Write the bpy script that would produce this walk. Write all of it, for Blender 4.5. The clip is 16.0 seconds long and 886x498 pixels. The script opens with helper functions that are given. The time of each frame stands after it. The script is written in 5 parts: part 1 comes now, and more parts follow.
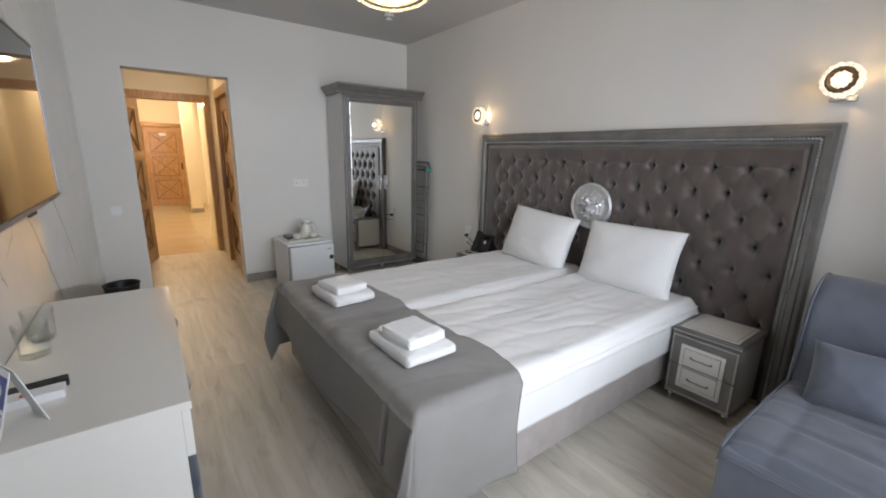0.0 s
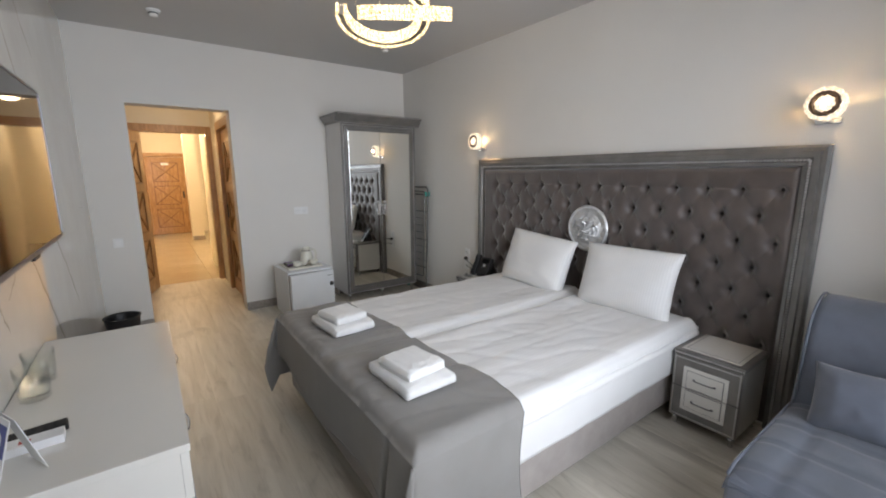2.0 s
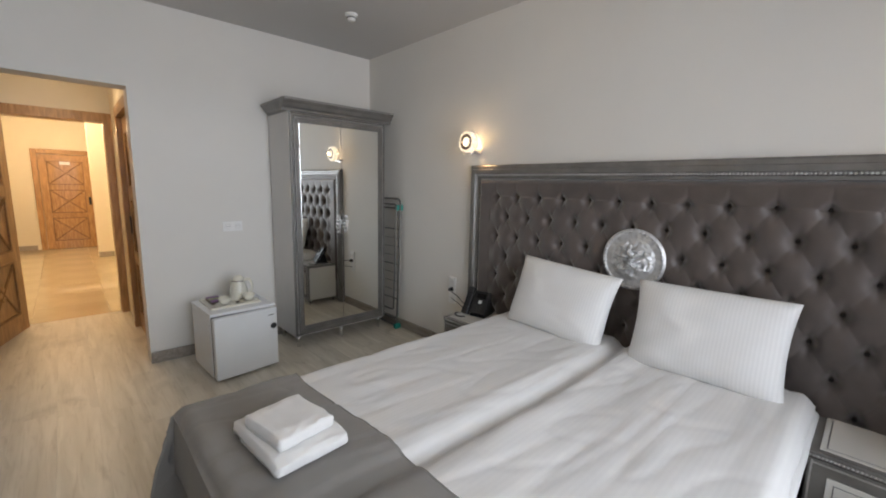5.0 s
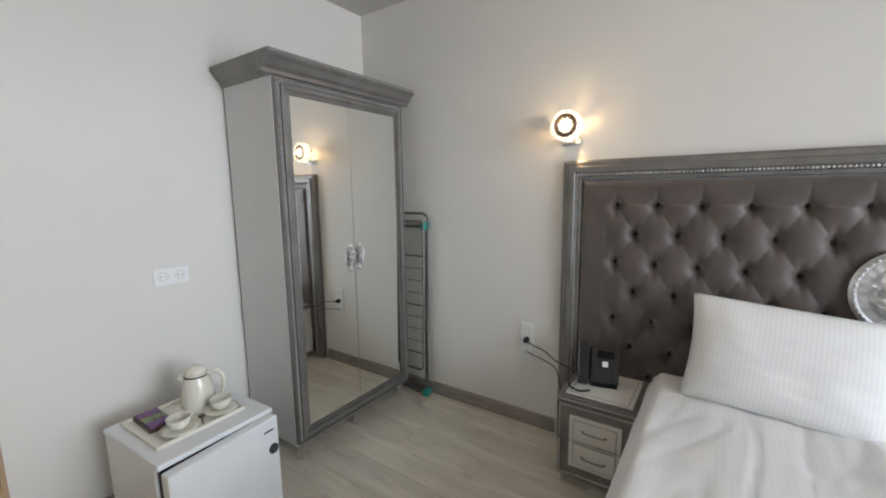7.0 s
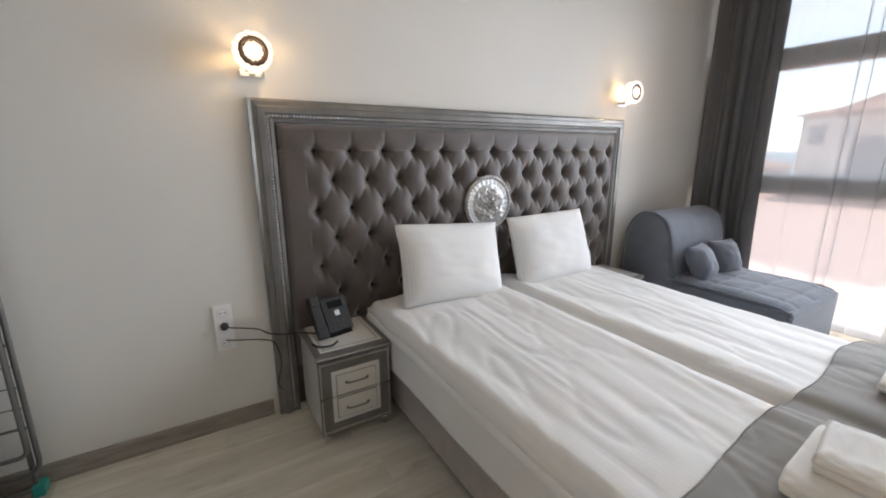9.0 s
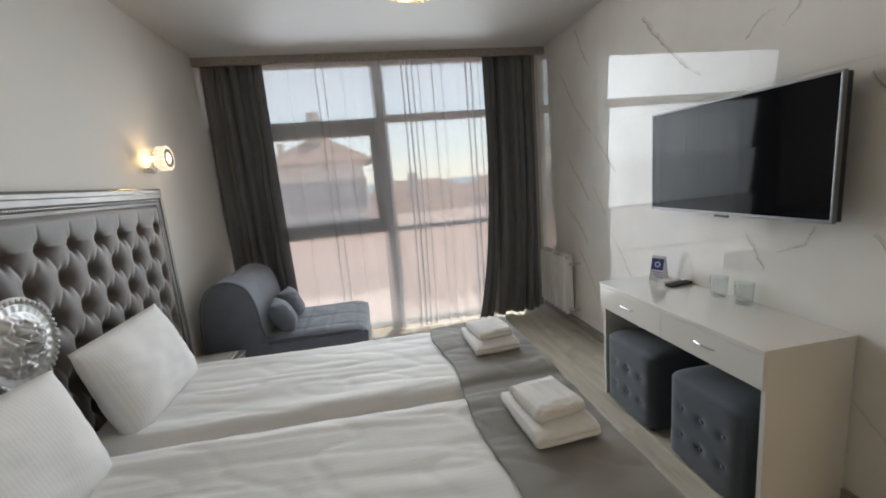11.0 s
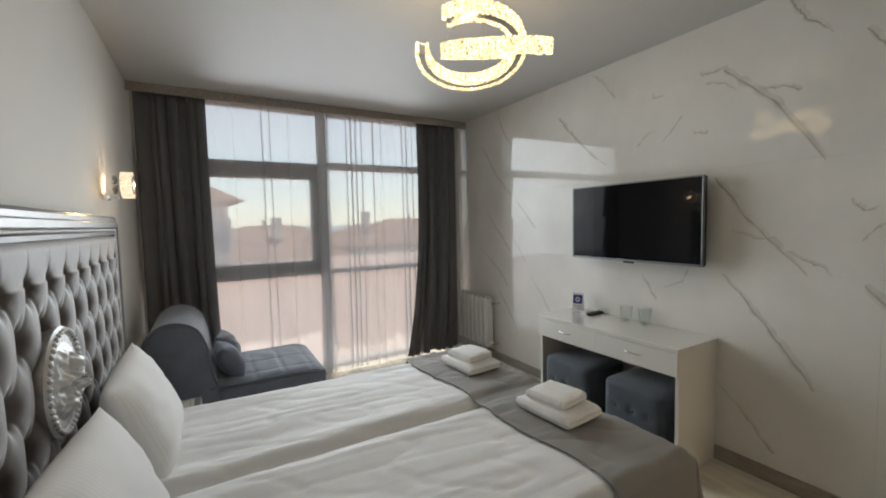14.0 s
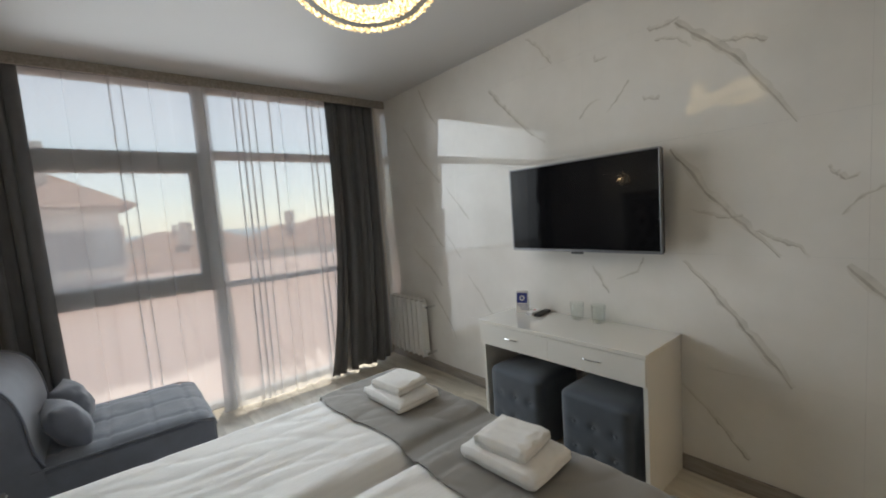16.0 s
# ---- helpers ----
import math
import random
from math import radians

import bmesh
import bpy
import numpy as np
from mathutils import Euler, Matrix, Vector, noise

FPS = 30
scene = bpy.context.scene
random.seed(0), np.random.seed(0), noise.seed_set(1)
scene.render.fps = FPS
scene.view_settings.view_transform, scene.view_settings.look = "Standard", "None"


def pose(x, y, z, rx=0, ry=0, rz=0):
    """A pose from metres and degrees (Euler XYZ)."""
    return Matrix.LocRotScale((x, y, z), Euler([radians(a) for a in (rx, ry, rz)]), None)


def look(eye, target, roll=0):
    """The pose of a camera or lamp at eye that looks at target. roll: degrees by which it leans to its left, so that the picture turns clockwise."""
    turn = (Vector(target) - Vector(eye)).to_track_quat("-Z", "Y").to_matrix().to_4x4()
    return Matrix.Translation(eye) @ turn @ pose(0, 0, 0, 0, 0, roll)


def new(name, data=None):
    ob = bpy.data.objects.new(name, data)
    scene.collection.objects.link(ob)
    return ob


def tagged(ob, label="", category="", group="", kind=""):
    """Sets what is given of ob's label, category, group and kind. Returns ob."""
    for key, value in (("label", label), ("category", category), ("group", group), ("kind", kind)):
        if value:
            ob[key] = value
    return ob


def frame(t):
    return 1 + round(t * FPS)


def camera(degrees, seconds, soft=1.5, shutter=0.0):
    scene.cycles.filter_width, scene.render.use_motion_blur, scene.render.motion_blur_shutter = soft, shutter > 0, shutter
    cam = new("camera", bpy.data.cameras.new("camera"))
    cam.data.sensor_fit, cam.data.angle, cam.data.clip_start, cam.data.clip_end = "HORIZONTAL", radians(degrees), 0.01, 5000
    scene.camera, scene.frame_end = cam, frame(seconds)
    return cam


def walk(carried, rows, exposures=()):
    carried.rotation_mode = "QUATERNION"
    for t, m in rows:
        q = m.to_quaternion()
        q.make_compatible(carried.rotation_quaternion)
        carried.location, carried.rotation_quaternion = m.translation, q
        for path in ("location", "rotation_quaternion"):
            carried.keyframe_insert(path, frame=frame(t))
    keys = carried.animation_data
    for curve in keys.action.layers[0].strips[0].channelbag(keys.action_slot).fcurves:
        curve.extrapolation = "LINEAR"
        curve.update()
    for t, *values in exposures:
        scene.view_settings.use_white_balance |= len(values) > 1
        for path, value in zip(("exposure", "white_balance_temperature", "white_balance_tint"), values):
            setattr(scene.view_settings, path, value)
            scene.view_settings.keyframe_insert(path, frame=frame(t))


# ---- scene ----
cam = camera(95.1, 16.0, soft=1.9)
PATH = [
    (0, (-2.749, 0.821, 1.384), (-1.601, 2.392, 0.922), 1.2),
    (0.5, (-2.752, 0.815, 1.401), (-1.615, 2.398, 0.951), 1.3),
    (1, (-2.759, 0.812, 1.417), (-1.635, 2.414, 1.008), 0.8),
    (1.5, (-2.752, 0.811, 1.423), (-1.616, 2.413, 1.044), 0.1),
    (2, (-2.743, 0.805, 1.429), (-1.587, 2.396, 1.062), -0.2),
    (2.5, (-2.735, 0.805, 1.429), (-1.566, 2.388, 1.07), -0.0),
    (3, (-2.727, 0.818, 1.427), (-1.542, 2.386, 1.059), 0.1),
    (3.5, (-2.721, 0.892, 1.42), (-1.493, 2.424, 1.04), 0.1),
    (4, (-2.671, 1.06, 1.42), (-1.396, 2.557, 1.054), 0.4),
    (4.5, (-2.513, 1.357, 1.402), (-1.206, 2.836, 1.076), 1.0),
    (7, (-2.209, 3.202, 1.419), (-0.579, 4.324, 1.133), -0.8),
    (7.5, (-2.109, 3.516, 1.383), (-0.361, 4.456, 1.138), -1.1),
    (8, (-1.949, 3.74, 1.339), (0.0, 4.126, 1.116), -1.0),
    (8.5, (-1.946, 3.931, 1.265), (-0.012, 3.53, 0.951), -1.3),
    (9, (-2.077, 4.137, 1.333), (-0.412, 3.133, 0.864), -0.1),
    (9.5, (-2.196, 4.206, 1.388), (-0.955, 2.725, 0.871), -0.2),
    (10, (-2.025, 4.267, 1.461), (-1.324, 2.446, 1.021), -1.8),
    (12.5, (-0.544, 4.125, 1.482), (-1.614, 2.45, 1.253), -3.1),
    (13, (-0.48, 4.181, 1.479), (-1.58, 2.523, 1.283), -1.6),
    (13.5, (-0.509, 4.268, 1.482), (-1.558, 2.572, 1.332), -1.0),
    (14, (-0.505, 4.292, 1.49), (-1.508, 2.567, 1.358), -1.3),
    (14.5, (-0.508, 4.299, 1.5), (-1.487, 2.561, 1.353), -2.1),
    (15, (-0.564, 4.285, 1.484), (-1.562, 2.562, 1.307), -3.2),
    (15.5, (-0.695, 4.104, 1.467), (-1.787, 2.439, 1.28), -4.0),
    (16, (-0.868, 3.877, 1.483), (-2.132, 2.337, 1.304), -4.2),
]
walk(cam, [(t, look(eye, target, roll)) for t, eye, target, roll in PATH],
     [(0, 0.11, 6500, 15), (4.7, 0.11, 6650, 15), (7, 0.66, 6450, 13), (8.2, 0.78, 6500, 14), (9, 0.62, 6550, 15), (9.5, 0.34, 6600, 13), (10, 0.19, 6650, 12), (12.5, -0.05, 6850, 10.5), (16, -0.05, 6800, 10)])

# ---- light ----
world = bpy.data.worlds.new("sky_world")
scene.world = world
world.use_nodes = True
wn = world.node_tree
sky = wn.nodes.new("ShaderNodeTexSky")
sky.sky_type, sky.sun_disc = "NISHITA", False
SUN_EL, SUN_AZ = radians(58), radians(205)
sky.sun_elevation, sky.sun_rotation = SUN_EL, SUN_AZ
sky.air_density, sky.dust_density, sky.ozone_density = 1.0, 0.3, 2.2
wn.nodes["Background"].inputs[1].default_value = 0.15
haze = wn.nodes.new("ShaderNodeHueSaturation")     # hazy seaside air
haze.inputs["Saturation"].default_value, haze.inputs["Value"].default_value = 0.48, 1.4
wn.links.new(sky.outputs[0], haze.inputs["Color"])
wn.links.new(haze.outputs[0], wn.nodes["Background"].inputs[0])
sun = new("sun", bpy.data.lights.new("sun", "SUN"))
sun.data.energy, sun.data.angle, sun.data.color = 5.0, radians(0.6), (1.0, 0.94, 0.85)
sun.matrix_world = look((math.sin(SUN_AZ) * 20, math.cos(SUN_AZ) * 20, math.tan(SUN_EL) * 20), (0, 0, 0))


def lamp(name, at, watts, colour, radius):
    ob = new(name, bpy.data.lights.new(name, "POINT"))
    ob.location, ob.data.energy, ob.data.color, ob.data.shadow_soft_size = at, watts, colour, radius
    return ob


# daylight that enters through the window opening
for x0, x1, z0, z1, k in ((-0.60, -2.53, 0.10, 0.56, 0.50), (-0.60, -2.53, 0.56, 1.03, 0.55), (-0.60, -2.53, 1.03, 1.52, 1.0), (-0.60, -2.53, 1.52, 2.02, 1.2), (-0.60, -2.53, 2.11, 2.50, 1.25)):
    day = new("window_daylight", bpy.data.lights.new("window_daylight", "AREA"))
    day.data.shape, day.data.size, day.data.size_y = "RECTANGLE", x0 - x1, z1 - z0
    day.data.energy, day.data.color = 8.3 * k * (x0 - x1) * (z1 - z0), (0.81, 0.91, 1.0)
    day.data.spread = radians(114)
    day.matrix_world = look(((x0 + x1) / 2, 0.40, (z0 + z1) / 2), ((x0 + x1) / 2, 3.0, (z0 + z1) / 2 - 0.3))


WARM = (1.0, 0.75, 0.46)


# ---- materials ----
def material(name):
    m = bpy.data.materials.new(name)
    m.use_nodes = True
    return m, m.node_tree.nodes, m.node_tree.links, m.node_tree.nodes["Principled BSDF"]


def ramp(nodes, links, src, stops):
    r = nodes.new("ShaderNodeValToRGB")
    while len(r.color_ramp.elements) < len(stops):
        r.color_ramp.elements.new(0.5)
    for e, (p, c) in zip(r.color_ramp.elements, stops):
        e.position, e.color = p, (*c, 1)
    links.new(src, r.inputs[0])
    return r.outputs[0]


def noise_at(nodes, links, scale, detail=4, stretch=(1, 1, 1), rough=0.55, coord="Object"):
    tc, mp, n = nodes.new("ShaderNodeTexCoord"), nodes.new("ShaderNodeMapping"), nodes.new("ShaderNodeTexNoise")
    mp.inputs["Scale"].default_value = stretch
    links.new(tc.outputs[coord], mp.inputs[0])
    links.new(mp.outputs[0], n.inputs["Vector"])
    n.inputs["Scale"].default_value, n.inputs["Detail"].default_value, n.inputs["Roughness"].default_value = scale, detail, rough
    return n.outputs["Fac"]


def bump(nodes, links, bsdf, src, strength, dist=0.002):
    b = nodes.new("ShaderNodeBump")
    b.inputs["Strength"].default_value, b.inputs["Distance"].default_value = strength, dist
    links.new(src, b.inputs["Height"])
    links.new(b.outputs[0], bsdf.inputs["Normal"])


def plain(name, colour, rough=0.5, metal=0.0, vary=0.06, scale=6, grain=120, relief=0.15, sheen=0.0, coat=0.0, stretch=(1, 1, 1)):
    m, n, l, b = material(name)
    lo, hi = [c * (1 - vary) for c in colour], [min(1, c * (1 + vary)) for c in colour]
    l.new(ramp(n, l, noise_at(n, l, scale, 5, stretch), [(0.3, lo), (0.7, hi)]), b.inputs["Base Color"])
    b.inputs["Roughness"].default_value, b.inputs["Metallic"].default_value = rough, metal
    b.inputs["Sheen Weight"].default_value, b.inputs["Coat Weight"].default_value = sheen, coat
    if relief:
        bump(n, l, b, noise_at(n, l, grain, 3, stretch), relief)
    return m


def wood(name, dark, light, rough, scale, stretch, per_piece=0.0, coat=0.0):
    m, n, l, b = material(name)
    info, add, tc, mp = (n.new("ShaderNodeObjectInfo"), n.new("ShaderNodeVectorMath"), n.new("ShaderNodeTexCoord"), n.new("ShaderNodeMapping"))
    mul = n.new("ShaderNodeMath")
    mul.operation = "MULTIPLY"
    mul.inputs[1].default_value = 40 if per_piece else 0
    l.new(info.outputs["Random"], mul.inputs[0])
    l.new(tc.outputs["Object"], add.inputs[0])
    l.new(mul.outputs[0], add.inputs[1])
    mp.inputs["Scale"].default_value = stretch
    l.new(add.outputs[0], mp.inputs[0])
    t = n.new("ShaderNodeTexNoise")
    t.inputs["Scale"].default_value, t.inputs["Detail"].default_value, t.inputs["Distortion"].default_value = scale, 8, 0.6
    l.new(mp.outputs[0], t.inputs["Vector"])
    mid = [(a + c) / 2 for a, c in zip(dark, light)]
    col = ramp(n, l, t.outputs["Fac"], [(0.28, dark), (0.5, mid), (0.68, light)])
    if per_piece:
        hsv, mr = n.new("ShaderNodeHueSaturation"), n.new("ShaderNodeMapRange")
        mr.inputs["To Min"].default_value, mr.inputs["To Max"].default_value = 1 - per_piece, 1 + per_piece
        l.new(info.outputs["Random"], mr.inputs["Value"])
        l.new(mr.outputs[0], hsv.inputs["Value"])
        l.new(col, hsv.inputs["Color"])
        col = hsv.outputs[0]
    l.new(col, b.inputs["Base Color"])
    b.inputs["Roughness"].default_value, b.inputs["Coat Weight"].default_value = rough, coat
    bump(n, l, b, t.outputs["Fac"], 0.12, 0.001)
    return m


WALL = plain("wall_paint", (0.75, 0.73, 0.69), 0.75, vary=0.025, scale=1.3, grain=260, relief=0.12)
CEIL = plain("stretch_ceiling", (0.56, 0.55, 0.54), 0.62, vary=0.015, scale=1.0, relief=0.0)
TRIM = wood("taupe_trim", (0.23, 0.20, 0.17), (0.36, 0.32, 0.28), 0.5, 6, (8, 1, 8))
LAMINATE = wood("laminate", (0.53, 0.485, 0.40), (0.70, 0.655, 0.565), 0.42, 2.2, (6, 0.7, 6), per_piece=0.05)


def knots(m):
    """Dark knots, mineral streaks and fine pores over a wood grain."""
    n, l = m.node_tree.nodes, m.node_tree.links
    b = n["Principled BSDF"]
    src = b.inputs["Base Color"].links[0].from_socket
    geo, info, add = n.new("ShaderNodeNewGeometry"), n.new("ShaderNodeObjectInfo"), n.new("ShaderNodeVectorMath")
    l.new(geo.outputs["Position"], add.inputs[0])
    l.new(info.outputs["Random"], add.inputs[1])
    for scale, stretch, lo, hi, dark in ((2.6, (1.0, 0.55, 1.0), 0.60, 0.76, 0.62), (9.0, (1.6, 0.35, 1.0), 0.60, 0.78, 0.72), (60.0, (1.0, 0.06, 1.0), 0.52, 0.75, 0.84)):
        mp, t, mx = n.new("ShaderNodeMapping"), n.new("ShaderNodeTexNoise"), n.new("ShaderNodeMix")
        mp.inputs["Scale"].default_value = stretch
        l.new(add.outputs[0], mp.inputs[0])
        l.new(mp.outputs[0], t.inputs["Vector"])
        t.inputs["Scale"].default_value, t.inputs["Detail"].default_value, t.inputs["Distortion"].default_value = scale, 5, 0.8
        mx.data_type, mx.blend_type = "RGBA", "MULTIPLY"
        mx.inputs[0].default_value = 1.0
        l.new(src, mx.inputs[6])
        l.new(ramp(n, l, t.outputs["Fac"], [(lo, (1, 1, 1)), (hi, (dark, dark * 0.98, dark * 0.95))]), mx.inputs[7])
        src = mx.outputs[2]
    l.new(src, b.inputs["Base Color"])


knots(LAMINATE)
SILVERWOOD = plain("silver_grey_lacquer", (0.21, 0.20, 0.19), 0.34, 0.4, vary=0.16, scale=9, grain=90, relief=0.1)
SILVER = plain("silver_leaf", (0.55, 0.54, 0.53), 0.33, 0.85, vary=0.12, scale=30, relief=0.1)
CHROME = plain("chrome", (0.75, 0.75, 0.75), 0.12, 1.0, vary=0.03, relief=0.0)
WHITELAC = plain("white_lacquer", (0.74, 0.72, 0.67), 0.14, vary=0.015, scale=2, relief=0.0, coat=0.5)
WARDSIDE = plain("pale_grey_board", (0.64, 0.63, 0.62), 0.4, vary=0.02, relief=0.05)
WHITEPL = plain("white_plastic", (0.80, 0.80, 0.79), 0.3, vary=0.015, relief=0.03)
PLATEW = plain("bright_white_plastic", (0.88, 0.88, 0.87), 0.25, vary=0.01, relief=0.0)
FRIDGEW = plain("fridge_enamel", (0.76, 0.78, 0.79), 0.25, vary=0.02, grain=300, relief=0.05)
BLACKPL = plain("black_plastic", (0.010, 0.010, 0.011), 0.45, vary=0.2, relief=0.05)
GASKET = plain("dark_gasket", (0.03, 0.03, 0.03), 0.6)
VELVET = plain("taupe_velvet", (0.090, 0.070, 0.061), 0.48, vary=0.18, scale=9, grain=420, relief=0.2, sheen=1.0)
VELVET.node_tree.nodes["Principled BSDF"].inputs["Sheen Roughness"].default_value = 0.45
MEDAL = plain("embossed_silver", (0.60, 0.60, 0.60), 0.42, 0.55, vary=0.10, scale=30, relief=0.1)
# velvet darkened so that the shade of the tuft pits is in its colour
SHADEDVEL = plain("shaded_button_velvet", (0.022, 0.017, 0.015), 0.7, vary=0.15)
BASEFAB = plain("taupe_base_fabric", (0.35, 0.31, 0.285), 0.8, vary=0.08, scale=12, grain=300, relief=0.3, sheen=0.2)
BLUEFAB = plain("blue_grey_upholstery", (0.132, 0.148, 0.186), 0.8, vary=0.12, scale=9, grain=380, relief=0.35, sheen=0.35)
STOOLFAB = plain("slate_velvet", (0.045, 0.06, 0.082), 0.7, vary=0.15, scale=9, grain=350, relief=0.3, sheen=0.4)
THROW = plain("grey_throw", (0.245, 0.232, 0.218), 0.85, vary=0.07, scale=5, grain=520, relief=0.35, sheen=0.15)
CURTAIN = plain("charcoal_curtain", (0.118, 0.119, 0.122), 0.85, vary=0.08, scale=7, grain=420, relief=0.3, sheen=0.15)
TOWEL = plain("terry_towel", (0.80, 0.79, 0.77), 0.95, vary=0.03, scale=20, grain=420, relief=0.9, sheen=0.3)
CERAMIC = plain("cream_ceramic", (0.74, 0.72, 0.62), 0.16, vary=0.02, relief=0.0, coat=0.4)
TEAL = plain("teal_plastic", (0.02, 0.30, 0.25), 0.4, vary=0.08)
RACKMETAL = plain("grey_painted_steel", (0.17, 0.17, 0.16), 0.4, 0.4, vary=0.08)
OAK = wood("honey_oak", (0.28, 0.145, 0.05), (0.50, 0.29, 0.12), 0.38, 5, (10, 10, 1.2), coat=0.2)
DARKOAK = wood("oak_carving", (0.17, 0.085, 0.03), (0.30, 0.16, 0.06), 0.45, 7, (6, 6, 3))
CREAM = plain("corridor_paint", (0.76, 0.70, 0.57), 0.7, vary=0.03, scale=2, relief=0.1)
BEIGETILE = plain("beige_floor_tile", (0.50, 0.42, 0.29), 0.12, vary=0.10, scale=2.5, relief=0.0)
ALU = plain("grey_window_profile", (0.30, 0.31, 0.33), 0.42, 0.2, vary=0.04, relief=0.03)
RADIATOR = plain("radiator_enamel", (0.74, 0.73, 0.70), 0.35, vary=0.02, relief=0.0)
BLUECARD = plain("blue_print", (0.03, 0.05, 0.25), 0.4, vary=0.05)
PAPER = plain("white_card", (0.78, 0.78, 0.78), 0.5, vary=0.02)
BROWN = plain("dark_brown", (0.06, 0.035, 0.02), 0.4, vary=0.2)
SACHETG = plain("green_sachet_print", (0.20, 0.24, 0.12), 0.4, vary=0.6, scale=50)
PURPLE = plain("sachet_print", (0.16, 0.06, 0.20), 0.4, vary=0.4, scale=60)


def linen(name, colour, stripes, across="Y", tone=0.02, relief=0.25):
    m, n, l, b = material(name)
    base = ramp(n, l, noise_at(n, l, 4, 4), [(0.3, [c * 0.95 for c in colour]), (0.7, colour)])
    b.inputs["Roughness"].default_value, b.inputs["Sheen Weight"].default_value = 0.8, 0.15
    tc, w, mix = n.new("ShaderNodeTexCoord"), n.new("ShaderNodeTexWave"), n.new("ShaderNodeMath")
    w.bands_direction = across
    w.inputs["Scale"].default_value = stripes
    l.new(tc.outputs["Object"], w.inputs["Vector"])
    mix.operation = "MULTIPLY_ADD"
    mix.inputs[1].default_value = 0.25
    l.new(w.outputs["Fac"], mix.inputs[0])
    l.new(noise_at(n, l, 500, 2), mix.inputs[2])
    bump(n, l, b, mix.outputs[0], relief, 0.001)
    # satin stripes catch the light differently from the plain weave
    sat = n.new("ShaderNodeMix")
    sat.data_type, sat.blend_type = "RGBA", "MULTIPLY"
    sat.inputs[0].default_value = 1.0
    l.new(base, sat.inputs[6])
    l.new(ramp(n, l, w.outputs["Fac"], [(0.35, (1 - tone, 1 - tone, 1 - tone)), (0.65, (1, 1, 1))]), sat.inputs[7])
    l.new(sat.outputs[2], b.inputs["Base Color"])
    return m


LINEN = linen("striped_white_cotton", (0.78, 0.78, 0.775), 22)
PILLOWCASE = linen("striped_pillowcase", (0.85, 0.845, 0.835), 21, "X", 0.045, 0.4)
DUVET = linen("white_duvet_cotton", (0.78, 0.77, 0.755), 16)


def mirror_material():
    m, n, l, b = material("mirror")
    b.inputs["Base Color"].default_value = (0.86, 0.87, 0.85, 1)
    b.inputs["Metallic"].default_value, b.inputs["Roughness"].default_value = 1.0, 0.015
    return m


MIRROR = mirror_material()


def marble_material():
    m, n, l, b = material("polished_marble_tile")
    l.new(ramp(n, l, noise_at(n, l, 1.6, 6, (1, 1, 1), 0.6), [(0.3, (0.68, 0.655, 0.61)), (0.7, (0.79, 0.77, 0.73))]), b.inputs["Base Color"])
    b.inputs["Roughness"].default_value = 0.003
    b.inputs["IOR"].default_value = 1.62
    return m


MARBLE = marble_material()


def vein_material():
    m, n, l, b = material("marble_vein")
    l.new(ramp(n, l, noise_at(n, l, 9, 6, (1, 1, 1), 0.7), [(0.30, (0.36, 0.335, 0.29)), (0.62, (0.58, 0.545, 0.49))]), b.inputs["Base Color"])
    b.inputs["Roughness"].default_value, b.inputs["IOR"].default_value = 0.003, 1.62
    return m


VEIN = vein_material()
VEINSOFT = plain("faint_marble_vein", (0.655, 0.63, 0.58), 0.006, vary=0.10, scale=14, relief=0.0)


def glass_material(name, gloss, tint=(1, 1, 1), rim=0.5, face=0.035):
    m, n, l, b = material(name)
    n.remove(b)
    tr, gl, fr, mx = (n.new("ShaderNodeBsdfTransparent"), n.new("ShaderNodeBsdfGlossy"), n.new("ShaderNodeLayerWeight"), n.new("ShaderNodeMixShader"))
    pw, ma = n.new("ShaderNodeMath"), n.new("ShaderNodeMath")
    pw.operation, ma.operation = "POWER", "MULTIPLY_ADD"
    pw.inputs[1].default_value, ma.inputs[1].default_value, ma.inputs[2].default_value = 5.0, rim, face
    tr.inputs[0].default_value = (*tint, 1)
    gl.inputs["Roughness"].default_value = gloss
    fr.inputs[0].default_value = 0.5
    l.new(fr.outputs["Facing"], pw.inputs[0])
    l.new(pw.outputs[0], ma.inputs[0])
    l.new(ma.outputs[0], mx.inputs[0])
    l.new(tr.outputs[0], mx.inputs[1])
    l.new(gl.outputs[0], mx.inputs[2])
    l.new(mx.outputs[0], n["Material Output"].inputs[0])
    return m


PANE = glass_material("window_glass", 0.01, (0.93, 0.96, 0.96))
TUMBLER = glass_material("tumbler_glass", 0.02, (0.972, 0.985, 0.98), 0.7, 0.04)


def sheer_material():
    m, n, l, b = material("sheer_voile")
    n.remove(b)
    tr, tl, df, a, c = (n.new("ShaderNodeBsdfTransparent"), n.new("ShaderNodeBsdfTranslucent"), n.new("ShaderNodeBsdfDiffuse"),
                        n.new("ShaderNodeMixShader"), n.new("ShaderNodeMixShader"))
    for s in (tl, df):
        s.inputs[0].default_value = (0.85, 0.86, 0.88, 1)
    a.inputs[0].default_value = 0.4
    l.new(tl.outputs[0], a.inputs[1])
    l.new(df.outputs[0], a.inputs[2])
    fac = ramp(n, l, noise_at(n, l, 700, 2), [(0.3, (0.50, 0.50, 0.50)), (0.7, (0.64, 0.64, 0.64))])
    l.new(fac, c.inputs[0])
    l.new(tr.outputs[0], c.inputs[1])
    l.new(a.outputs[0], c.inputs[2])
    l.new(c.outputs[0], n["Material Output"].inputs[0])
    return m


SHEER = sheer_material()


